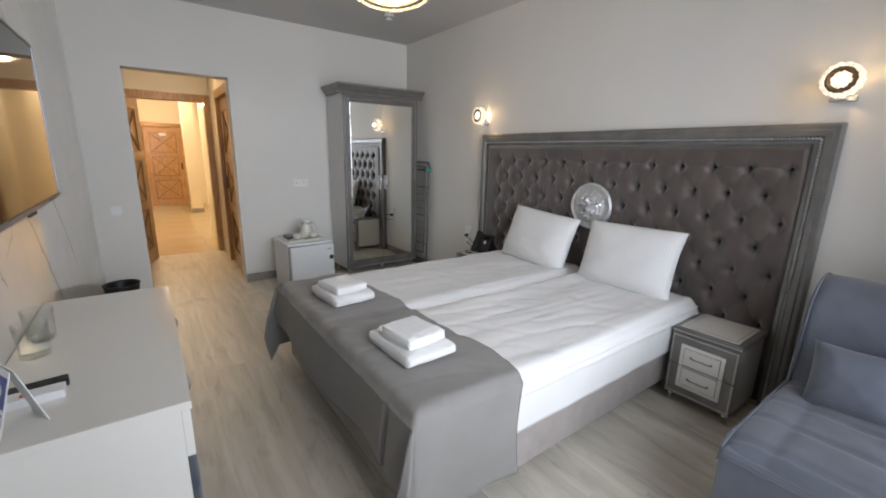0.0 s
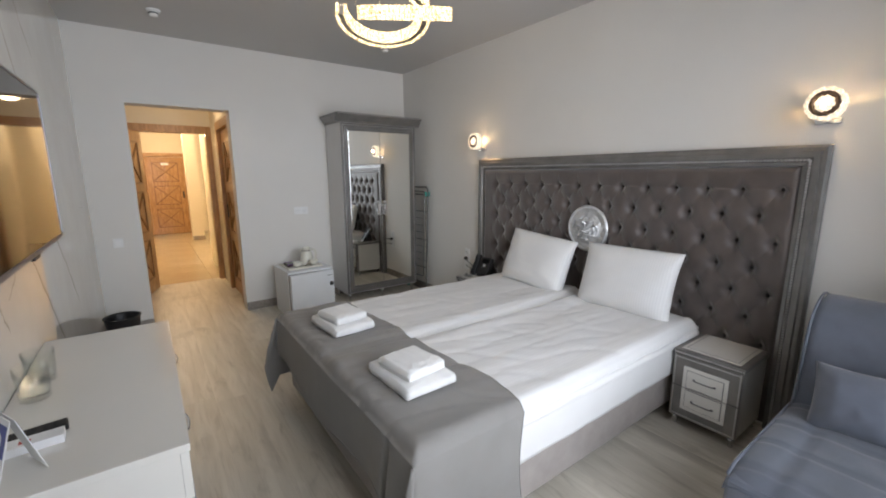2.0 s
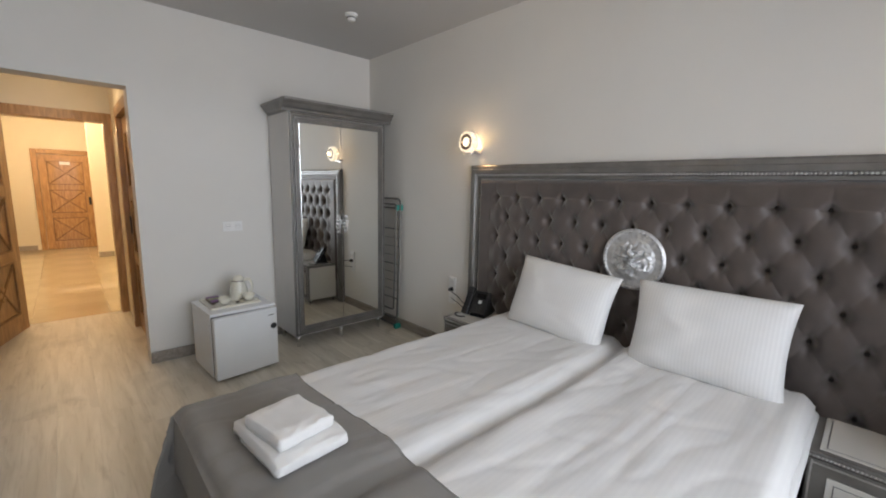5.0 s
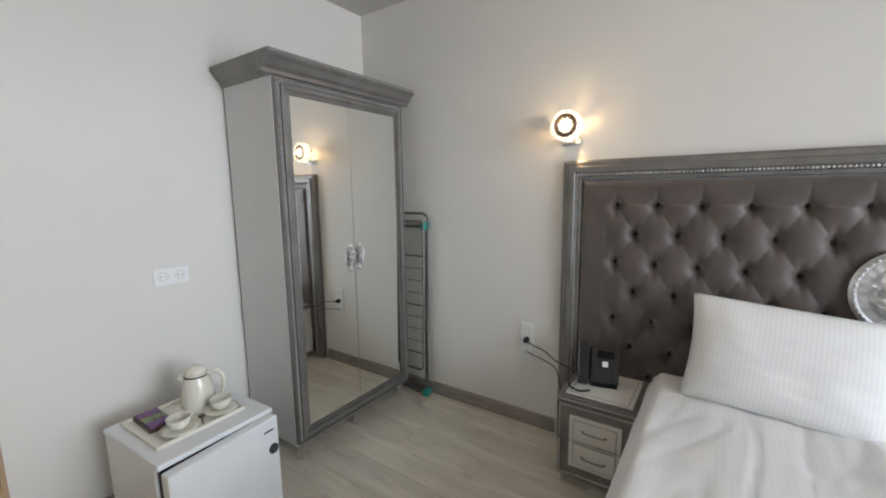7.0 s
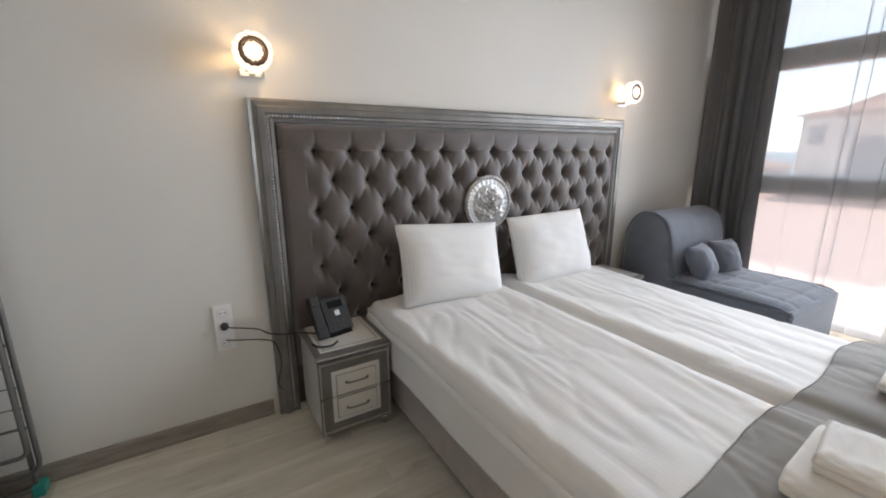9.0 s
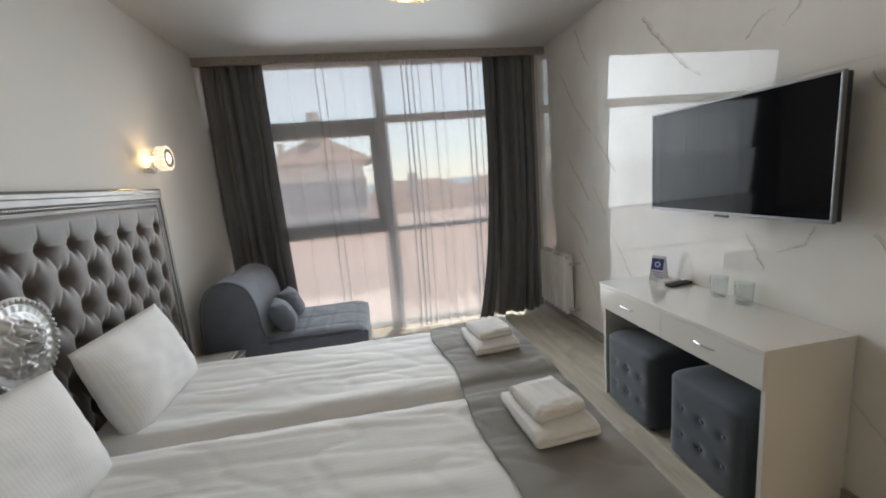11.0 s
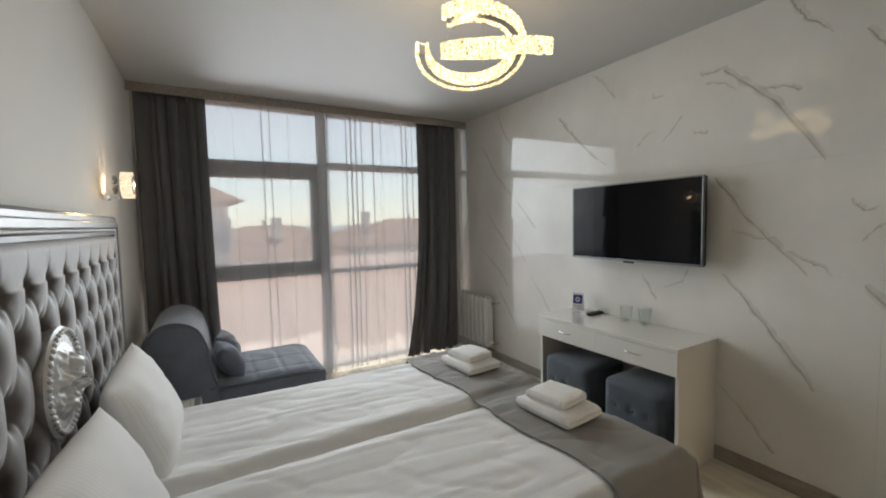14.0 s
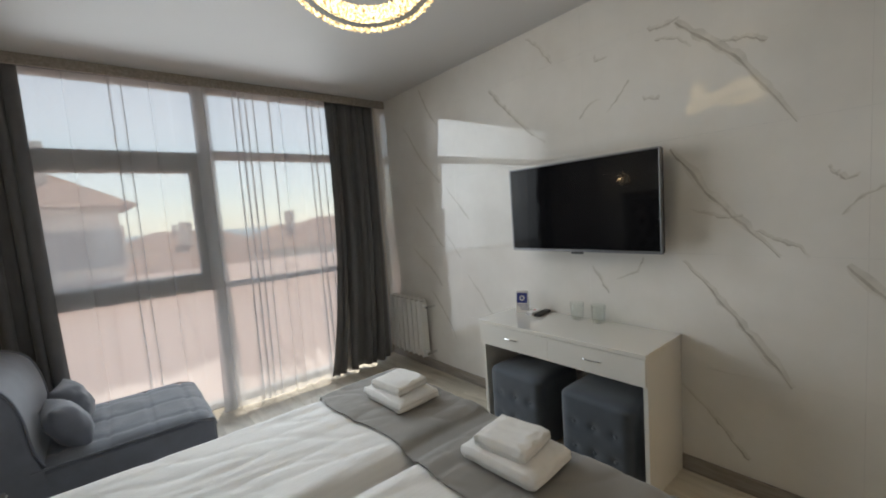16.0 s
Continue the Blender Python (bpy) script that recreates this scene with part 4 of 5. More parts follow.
# ---- mini fridge and the tea things on it ----
FRX, FRY, FRR = -1.51, 4.955, 3
fridge = thing("mini_fridge", "small white refrigerator with its door slightly ajar", "refrigerator", (FRX, FRY, 0), FRR)
part("body", box((-0.222, -0.17, 0.018), (0.222, 0.24, 0.470), 0.012, 3), FRIDGEW, fridge, "white enamel cabinet")
part("top", box((-0.226, -0.205, 0.470), (0.226, 0.244, 0.492), 0.009, 3), FRIDGEW, fridge, "white worktop")
part("gasket", box((-0.212, -0.186, 0.03), (0.215, -0.17, 0.462)), GASKET, fridge, "dark door seal")
fd = part("door", box((-0.222, -0.05, 0.022), (0.222, 0.0, 0.468), 0.012, 3), FRIDGEW, fridge, "white door", at=pose(0.0, -0.200, 0, 0, 0, 3.0))
part("keyhole", lathe([(0.022, 0), (0.022, 0.006), (0.012, 0.010), (0.012, 0.014)], 18), GASKET, fd, "round dark door lock", at=pose(0.190, -0.05, 0.33, 90))
part("badge", box((0.150, -0.0515, 0.415), (0.195, -0.0495, 0.420)), BLACKPL, fd)
for fx in (-0.18, 0.18):
    for fy in (-0.12, 0.19):
        part("foot", cyl((fx, fy, 0), (fx, fy, 0.02), 0.016), BLACKPL, fridge)
FZ = 0.492
tray = thing("tea_tray", "cream rectangular tray on the mini fridge", "tray", (-1.525, 5.0, FZ), 2)
part("tray_base", box((-0.165, -0.155, 0), (0.165, 0.155, 0.006), 0.003), CERAMIC, tray)
for lo, hi in (((-0.17, -0.16, 0), (-0.158, 0.16, 0.016)), ((0.158, -0.16, 0), (0.17, 0.16, 0.016)), ((-0.158, -0.16, 0), (0.158, -0.148, 0.016)), ((-0.158, 0.148, 0), (0.158, 0.16, 0.016))):
    part("rim", box(lo, hi, 0.004), CERAMIC, tray)
TZ0 = FZ + 0.006
kettle = thing("electric_kettle", "cream plastic electric kettle with a loop handle", "kettle", (-1.445, 5.045, TZ0), -48)
part("body", lathe([(0.060, 0.0), (0.067, 0.008), (0.069, 0.03), (0.061, 0.085), (0.048, 0.135), (0.042, 0.15)], 28), CERAMIC, kettle, smooth=True)
part("base", lathe([(0.072, 0), (0.072, 0.006), (0.066, 0.010)], 28), CERAMIC, kettle)
part("lid", lathe([(0.043, 0.150), (0.042, 0.160), (0.032, 0.174), (0.016, 0.182), (0.002, 0.184)], 24), CERAMIC, kettle, smooth=True)
part("band", lathe([(0.0475, 0.138), (0.0470, 0.141), (0.0455, 0.144)], 28), BROWN, kettle, "thin brown band")
part("handle", tube(smooth_path([(0.045, 0, 0.145), (0.085, 0, 0.155), (0.110, 0, 0.125), (0.108, 0, 0.075), (0.085, 0, 0.035), (0.066, 0, 0.03)], 6), 0.009, 10), CERAMIC, kettle, smooth=True)
part("spout", extrude([(-0.072, 0.135), (-0.040, 0.10), (-0.040, 0.148)], 1, -0.016, 0.016), CERAMIC, kettle)


def cup(at, rz, label):
    th = thing("tea_cup", label, "cup", at, rz, "tea cups")
    bm = lathe([(0.020, 0.012), (0.026, 0.014), (0.038, 0.030), (0.043, 0.058), (0.041, 0.058), (0.036, 0.032), (0.024, 0.018), (0.002, 0.017)], 24)
    part("bowl", bm, CERAMIC, th, smooth=True)
    part("handle", tube(smooth_path([(0.040, 0, 0.052), (0.060, 0, 0.050), (0.062, 0, 0.034), (0.040, 0, 0.028)], 5), 0.0035, 8), CERAMIC, th, smooth=True)
    part("saucer", lathe([(0.030, 0.0), (0.034, 0.004), (0.066, 0.012), (0.068, 0.014), (0.050, 0.012), (0.028, 0.010), (0.002, 0.010)], 28), CERAMIC, th, "cream saucer", smooth=True)
    return th


cup((-1.585, 4.90, TZ0), 20, "cream cup on a saucer with a teaspoon")
cup((-1.415, 4.915, TZ0), 30, "cream cup on a saucer beside the kettle")
spoon = thing("teaspoon", "dark metal teaspoon on the tray", "spoon", (-1.505, 4.885, TZ0 + 0.001), 70)
part("stem", box((-0.045, -0.003, 0), (0.035, 0.003, 0.003), 0.001), BROWN, spoon)
bm = bmesh.new()
add_ball(bm, (0.05, 0, 0.0035), 0.016, (1.2, 0.8, 0.2), 6)
part("bowl", bm, BROWN, spoon, smooth=True)
sach = thing("sachet_box", "open box of tea sachets on the tray", "sachet box", (-1.615, 5.055, TZ0), 0)
part("box_tray", box((-0.045, -0.085, 0), (0.045, 0.085, 0.016), 0.002), BROWN, sach)
for i in range(3):
    part("sachet", box((-0.040, -0.078 + 0.053 * i, 0.012), (0.040, -0.030 + 0.053 * i, 0.024), 0.002), (PURPLE, SACHETG, PURPLE)[i], sach, "printed sachet")


# ---- sockets and switch ----
def plate(name, at, rz, n, label, category, vertical=False, kind_="socket"):
    th = thing(name, label, category, at, rz)
    w = 0.075 * n
    if vertical:
        part("plate", box((-0.04, -0.009, -w / 2), (0.04, 0, w / 2), 0.003), PLATEW, th)
    else:
        part("plate", box((-w / 2, -0.009, -0.04), (w / 2, 0, 0.04), 0.003), PLATEW, th)
    for i in range(n):
        o = (i - (n - 1) / 2) * 0.075
        c = (0, o) if vertical else (o, 0)
        if kind_ == "socket":
            part("socket_well", cyl((c[0], -0.0105, c[1]), (c[0], -0.0088, c[1]), 0.021, n=24), PLATEW, th)
            part("socket_ring", tube([(c[0] + 0.021 * math.cos(a), -0.010, c[1] + 0.021 * math.sin(a)) for a in [2 * math.pi * k / 24 for k in range(24)]], 0.0018, 6, True), WARDSIDE, th)
            for s in (-1, 1):
                part("pin_hole", cyl((c[0] + s * 0.0095, -0.0112, c[1]), (c[0] + s * 0.0095, -0.0100, c[1]), 0.003, n=8), BLACKPL, th)
        else:
            part("rocker", box((c[0] - 0.03, -0.013, c[1] - 0.03), (c[0] + 0.03, -0.009, c[1] + 0.03), 0.003), PLATEW, th)
    return th


plate("wall_socket", (-1.37, YN, 1.03), 0, 2, "white double wall socket above the mini fridge", "socket")
plate("wall_socket", (XE, 4.105, 0.525), -90, 3, "white triple wall socket with black plugs beside the headboard", "socket", True)
plate("light_switch", (-2.99, YN, 0.83), 0, 1, "white light switch beside the doorway", "light switch", False, "switch")


# ---- telephone and leads ----
PZ_ = 0.4625
phone = thing("telephone", "black desk telephone on the bedside cabinet", "telephone", (-0.21, 3.645, PZ_), -78)
TILT = pose(0, -0.045, 0.018, 58, 0, 0)
bm = box((-0.045, 0.0, -0.022), (0.085, 0.175, 0.012), 0.008, 3)
part("body", bm, BLACKPL, phone, at=TILT)
part("stand", extrude([(-0.05, 0.0), (0.085, 0.0), (0.085, 0.012), (0.055, 0.12), (0.03, 0.12), (-0.02, 0.02)], 0, -0.04, 0.08), BLACKPL, phone)
bm = box((-0.100, -0.012, 0.004), (-0.052, 0.192, 0.022), 0.008, 3)
add_box(bm, (-0.102, -0.014, -0.012), (-0.050, 0.040, 0.026), 0.012, 3)
add_box(bm, (-0.102, 0.142, -0.012), (-0.050, 0.196, 0.026), 0.012, 3)
part("handset", bm, BLACKPL, phone, "black handset", at=TILT)
part("cradle", box((-0.098, 0.01, -0.022), (-0.045, 0.17, -0.006), 0.004), BLACKPL, phone, at=TILT)
part("display", box((-0.015, 0.118, 0.0122), (0.062, 0.155, 0.0142), 0.001), SCREEN, phone, at=TILT)
part("key_label", box((0.010, 0.078, 0.0122), (0.036, 0.104, 0.0145), 0.001), PAPER, phone, "small white key label", at=TILT)
for i in range(3):
    for j in range(4):
        part("key", box((-0.020 + i * 0.024, 0.008 + j * 0.016, 0.0122), (-0.003 + i * 0.024, 0.019 + j * 0.016, 0.0148), 0.001, 1), GASKET, phone, at=TILT)
for name, pts, r in (("phone_lead", [(XE - 0.03, 4.105, 0.535), (-0.09, 4.05, 0.535), (-0.10, 3.97, 0.515), (-0.09, 3.92, 0.475), (-0.12, 3.86, 0.47), (-0.15, 3.80, 0.475), (-0.18, 3.74, 0.470), (-0.22, 3.70, 0.469)], 0.0034),
                     ("phone_lead", [(XE - 0.012, 4.105, 0.462), (-0.08, 4.04, 0.468), (-0.10, 3.95, 0.455), (-0.10, 3.90, 0.42), (-0.08, 3.88, 0.30), (-0.06, 3.90, 0.18), (-0.06, 3.86, 0.12)], 0.0028),
                     ("handset_cord", [(-0.30, 3.77, 0.470), (-0.34, 3.75, 0.470), (-0.36, 3.70, 0.470), (-0.33, 3.66, 0.470)], 0.005)):
    c = part(name, tube(smooth_path(pts, 8), r, 8), BLACKPL, None, "thin black telephone cable beside the headboard", smooth=True)
    c["category"] = "cable"
plug = thing("power_plug", "black power plug in the wall socket", "plug", (XE - 0.0105, 4.105, 0.535), -90)
part("plug_body", lathe([(0.018, 0), (0.017, 0.018), (0.010, 0.036), (0.004, 0.040)], 16), BLACKPL, plug, smooth=True, at=pose(0, 0, 0, 90))

# ---- drying rack folded against the wall ----
rack = thing("drying_rack", "folded grey metal clothes drying rack with teal plastic joints", "drying rack", (XE - 0.055, 5.02, 0), 0)


def loop(y0, y1, z0, z1, r, x, lean):
    pts = []
    for cy, cz, a0 in ((y1 - r, z1 - r, 0), (y0 + r, z1 - r, 90), (y0 + r, z0 + r, 180), (y1 - r, z0 + r, 270)):
        for k in range(5):
            a = radians(a0 + 22.5 * k)
            z = cz + r * math.sin(a)
            pts.append((x + lean * z, cy + r * math.cos(a), z))
    return pts


part("outer_frame", tube(loop(-0.22, 0.22, 0.10, 1.27, 0.05, -0.02, 0.03), 0.009, 8, True), RACKMETAL, rack, smooth=True)
part("inner_frame", tube(loop(-0.19, 0.19, 0.02, 1.18, 0.03, 0.0, 0.03), 0.009, 8, True), RACKMETAL, rack, smooth=True)
part("wing_frame", tube(loop(-0.205, 0.205, 0.20, 1.22, 0.03, -0.055, 0.03), 0.008, 8, True), RACKMETAL, rack, smooth=True)
for k in range(9):
    z = 0.30 + k * 0.085
    part("wire", cyl((-0.02 + 0.03 * z, -0.21, z), (-0.02 + 0.03 * z, 0.21, z), 0.003 if k % 4 else 0.006, n=6), RACKMETAL, rack)
for yy in (-0.2, 0.2):
    part("joint", box((-0.035, yy - 0.02, 0.0), (0.03, yy + 0.02, 0.045), 0.008), TEAL, rack, "teal plastic foot")
    part("joint", box((-0.02, yy - 0.017, 1.16), (0.05, yy + 0.017, 1.215), 0.008), TEAL, rack, "teal plastic joint")

# ---- dressing desk ----
DX0, DX1, DY0, DY1, DZ = XW + 0.003, -2.726, 1.942, 3.035, 0.753
desk = thing("dressing_desk", "white glossy dressing desk with two drawers", "desk", ((DX0 + DX1) / 2, (DY0 + DY1) / 2, 0))
dm = pose(-(DX0 + DX1) / 2, -(DY0 + DY1) / 2, 0)
part("top", box((DX0, DY0 - 0.004, DZ - 0.022), (DX1 + 0.004, DY1 + 0.004, DZ), 0.0025), WHITELAC, desk, "glossy white top", at=dm)
for ya, yb in ((DY0, DY0 + 0.022), (DY1 - 0.022, DY1)):
    part("side_panel", box((DX0, ya, 0), (DX1 - 0.02, yb, DZ - 0.022), 0.002), WHITELAC, desk, "white side panel", at=dm)
part("drawer_box", box((DX0 + 0.01, DY0 + 0.022, 0.60), (DX1 - 0.022, DY1 - 0.022, DZ - 0.024)), WHITELAC, desk, at=dm)
ymid = (DY0 + DY1) / 2
for ya, yb in ((DY0 + 0.001, ymid - 0.0006), (ymid + 0.0006, DY1 - 0.001)):
    dr = part("drawer", box((DX1 - 0.020, ya, 0.592), (DX1, yb, DZ - 0.025), 0.0025), WHITELAC, desk, "white drawer front", at=dm)
    yc = (ya + yb) / 2
    bm = tube(smooth_path([(DX1 - 0.001, yc - 0.052, 0.664), (DX1 + 0.008, yc - 0.046, 0.664), (DX1 + 0.013, yc, 0.664), (DX1 + 0.008, yc + 0.046, 0.664), (DX1 - 0.001, yc + 0.052, 0.664)], 5), 0.004, 8)
    part("handle", bm, CHROME, dr, "chrome bow handle", smooth=True)


def stool(at, rz, label):
    W, H = 0.42, 0.46
    th = thing("upholstered_stool", label, "stool", at, rz, "stools under the desk")
    def side(u, v):
        # rounded square section, drawn in softly at the floor and over the seat edge
        an = 2 * math.pi * u
        c, q = math.cos(an), math.sin(an)
        k = W / 2 / (abs(c) ** 9 + abs(q) ** 9) ** (1 / 9)
        top = max(0.0, (v - 0.72) / 0.28)
        k *= 1.0 if v < 0.72 else math.cos(top * math.pi / 2) ** 0.32
        z = 0.03 + (H - 0.075) * v / 0.72 if v < 0.72 else H - 0.045 + 0.045 * math.sin(top * math.pi / 2)
        if c * k > W / 2 - 0.012:
            for dy in (-0.12, 0.0, 0.12):
                for dz in (0.15, 0.29):
                    k -= 0.012 * math.exp(-((q * k - dy) ** 2 + (z - dz) ** 2) / 0.0006)
        return (c * k, q * k, z)
    part("body", grid(96, 44, side), STOOLFAB, th, "padded buttoned upholstery", smooth=True)
    for yy in (-0.12, 0.0, 0.12):
        for zz in (0.15, 0.29):
            bm = bmesh.new()
            add_ball(bm, (W / 2 - 0.010, yy, zz), 0.013, (0.4, 1, 1), 5)
            part("button", bm, STOOLFAB, th, smooth=True)
    for fx in (-0.16, 0.16):
        for fy in (-0.16, 0.16):
            part("foot", cyl((fx, fy, 0), (fx, fy, 0.032), 0.02), BLACKPL, th)
    return th


stool((-2.93, 2.215, 0), 0, "square slate-blue buttoned stool under the desk")
stool((-2.93, 2.755, 0), 0, "square slate-blue buttoned stool pushed under the desk")

# desk-top things
card = thing("tent_card", "blue and white printed tent card on the desk", "card", (-3.055, 2.05, DZ), -62)
for sg in (-1, 1):
    leaf = part("leaf", box((-0.040, -0.001, 0), (0.040, 0.001, 0.15), 0.0004), PAPER, card, "white card leaf", at=pose(0, sg * 0.042, 0.0, sg * 15))
    part("print", box((-0.036, -0.0016 if sg < 0 else 0.0004, 0.066), (0.036, 0.0002 if sg < 0 else 0.0016, 0.136)), BLUECARD, leaf, "blue printed field")
    for k in range(3):
        part("text_bar", box((-0.04, sg * 0.0016 - 0.0006, 0.05 - k * 0.014), (0.03 - 0.012 * k, sg * 0.0016 + 0.0006, 0.054 - k * 0.014)), BLUECARD, leaf)
    part("emblem", cyl((0.0, sg * 0.0010, 0.100), (0.0, sg * 0.0022, 0.100), 0.018, n=24), PAPER, leaf)
    part("emblem_core", cyl((0.0, sg * 0.0018, 0.100), (0.0, sg * 0.0027, 0.100), 0.010, n=24), BLUECARD, leaf)
boxw = thing("soap_box", "small white printed carton beside the remote", "carton", (-3.045, 2.155, DZ), 94)
part("carton", box((-0.024, -0.062, 0), (0.024, 0.062, 0.022), 0.002), PAPER, boxw)
part("stripe", box((-0.012, 0.0, 0.022), (0.004, 0.022, 0.0226)), plain("red_print", (0.5, 0.05, 0.04), 0.4), boxw)
rem = thing("remote_control", "black television remote on the desk", "remote control", (-3.062, 2.208, DZ), 98)
part("shell", box((-0.022, -0.08, 0), (0.022, 0.08, 0.018), 0.007, 3), BLACKPL, rem)
for i in range(3):
    for j in range(6):
        part("key", box((-0.015 + i * 0.011, -0.06 + j * 0.02, 0.018), (-0.007 + i * 0.011, -0.05 + j * 0.02, 0.0195), 0.0006, 1), GASKET, rem)


def tumbler(at):
    bm = lathe([(0.030, 0.0), (0.037, 0.004), (0.0425, 0.108), (0.0408, 0.108), (0.0350, 0.016), (0.002, 0.013)], 12)
    ob = part("drinking_glass", bm, TUMBLER, None, "clear empty water glass on the desk", smooth=True)
    ob.matrix_basis = pose(*at)
    return tagged(ob, category="glass", group="water glasses")


tumbler((-3.085, 2.46, DZ))
tumbler((-3.09, 2.60, DZ))

# ---- television ----
TYA, TYB, TZA, TZB, TX = 2.017, 3.001, 1.188, 1.734, -3.028
tv = thing("television", "wall-mounted flat screen television, switched off", "television", (TX, (TYA + TYB) / 2, (TZA + TZB) / 2))
tm = pose(-TX, -(TYA + TYB) / 2, -(TZA + TZB) / 2)
part("shell", box((TX - 0.05, TYA + 0.004, TZA + 0.004), (TX - 0.012, TYB - 0.004, TZB - 0.004), 0.008), BLACKPL, tv, "black casing", at=tm)
part("screen", box((TX - 0.012, TYA + 0.009, TZA + 0.014), (TX - 0.003, TYB - 0.009, TZB - 0.009), 0.001), SCREEN, tv, "dark glossy screen", at=tm)
for lo, hi in (((TYA, TZA), (TYB, TZA + 0.014)), ((TYA, TZB - 0.009), (TYB, TZB)), ((TYA, TZA + 0.014), (TYA + 0.009, TZB - 0.009)), ((TYB - 0.009, TZA + 0.014), (TYB, TZB - 0.009))):
    part("bezel", box((TX - 0.020, lo[0], lo[1]), (TX, hi[0], hi[1]), 0.0025), plain("steel_bezel", (0.22, 0.22, 0.23), 0.35, 0.7, relief=0.0), tv, "silver-grey bezel", at=tm)
part("logo_tab", box((TX - 0.012, 2.47, TZA - 0.012), (TX - 0.002, 2.55, TZA), 0.002), BLACKPL, tv, at=tm)
part("bracket", box((XW + 0.001, 2.3, 1.32), (TX - 0.05, 2.72, 1.6), 0.004), BLACKPL, tv, at=tm)

# ---- radiator ----
rad = thing("radiator", "white sectional radiator with a chrome valve", "radiator", (XW + 0.07, 0.56, 0.12))
for i in range(7):
    y = -0.24 + i * 0.08
    part("section", box((-0.04, y - 0.031, 0.025), (0.042, y + 0.031, 0.545), 0.012, 3), RADIATOR, rad)
    part("fin", box((-0.042, y - 0.010, 0.0), (0.030, y + 0.010, 0.565), 0.006), RADIATOR, rad)
    part("grille_slot", box((-0.020, y - 0.022, 0.5452), (0.024, y + 0.022, 0.5462)), GASKET, rad, "dark top slot")
part("pipe", cyl((0, -0.31, 0.06), (0, 0.33, 0.06), 0.017), RADIATOR, rad)
part("pipe", cyl((0, -0.31, 0.50), (0, 0.33, 0.50), 0.017), RADIATOR, rad)
part("valve", cyl((0, 0.31, 0.50), (0, 0.36, 0.50), 0.014), CHROME, rad, "chrome radiator valve")
part("valve", cyl((-0.07, 0.35, 0.50), (0.03, 0.35, 0.50), 0.011), CHROME, rad)
part("valve", cyl((-0.07, 0.33, 0.06), (0.03, 0.33, 0.06), 0.012), CHROME, rad)
part("bracket", box((-0.07, -0.2, 0.40), (-0.03, 0.2, 0.44)), RADIATOR, rad)

# ---- waste bin ----
wbin = thing("waste_bin", "black plastic waste bin beside the doorway", "waste bin", (-3.01, 4.90, 0))
part("bucket", lathe([(0.085, 0.0), (0.092, 0.006), (0.118, 0.27), (0.122, 0.285), (0.126, 0.285), (0.126, 0.292), (0.116, 0.292), (0.112, 0.27), (0.088, 0.012), (0.002, 0.011)], 32), BLACKPL, wbin, smooth=True)

# ---- chair bed ----
SY0, SY1 = 0.47, 1.235
sofa = thing("chair_bed", "blue-grey upholstered armless chair bed by the window", "chair bed", (-0.65, (SY0 + SY1) / 2, 0))
sm = pose(0.65, -(SY0 + SY1) / 2, 0)
BACK = [(-0.14, 0.05), (-0.09, 0.30), (-0.09, 0.60), (-0.13, 0.78), (-0.21, 0.868), (-0.32, 0.878), (-0.42, 0.82), (-0.47, 0.69), (-0.49, 0.52), (-0.52, 0.42), (-0.54, 0.30), (-0.52, 0.05)]


def soft_bar(profile, y0, y1, r, n=14):
    """A padded bar along y whose ends are rounded over."""
    bm = bmesh.new()
    pts = [Vector((a, 0, b)) for a, b in profile]
    cl = smooth_path([*pts, pts[0]], 4)[:-1]
    c = sum(cl, Vector()) / len(cl)
    rings = []
    for k in range(n + 1):
        f = k / n
        y = y0 + (y1 - y0) * f
        d = min(y - y0, y1 - y)
        sh = 0 if d >= r else r - math.sqrt(max(0, r * r - (r - d) ** 2))
        ring = []
        for p in cl:
            v = p - c
            ln = v.length
            q = c + v * max(0.02, (ln - sh) / ln)
            ring.append(bm.verts.new((q.x, y, q.z)))
        rings.append(ring)
    for a, b in zip(rings, rings[1:]):
        for i in range(len(cl)):
            bm.faces.new((a[i], a[(i + 1) % len(cl)], b[(i + 1) % len(cl)], b[i]))
    bm.faces.new(rings[0][::-1])
    bm.faces.new(rings[-1])
    return bm


part("backrest", soft_bar(BACK, SY0, SY1, 0.03, 30), BLUEFAB, sofa, "rolled padded backrest", smooth=True, at=sm)


def seat_at(u, v):
    x, y = -0.46 - 0.78 * u, SY0 + (SY1 - SY0) * v
    e = min(v, 1 - v) * (SY1 - SY0)
    ex = (1 - u) * 0.78
    z = 0.44 - 0.03 * math.exp(-e / 0.03) - 0.06 * math.exp(-ex / 0.05)
    z -= 0.010 * math.exp(-(((u * 4) % 1 - 0.5) / 0.06) ** 2) + 0.008 * math.exp(-(((v * 3) % 1 - 0.5) / 0.06) ** 2)
    return (x, y, z + 0.006 * noise.noise((x * 9, y * 9, 0)))


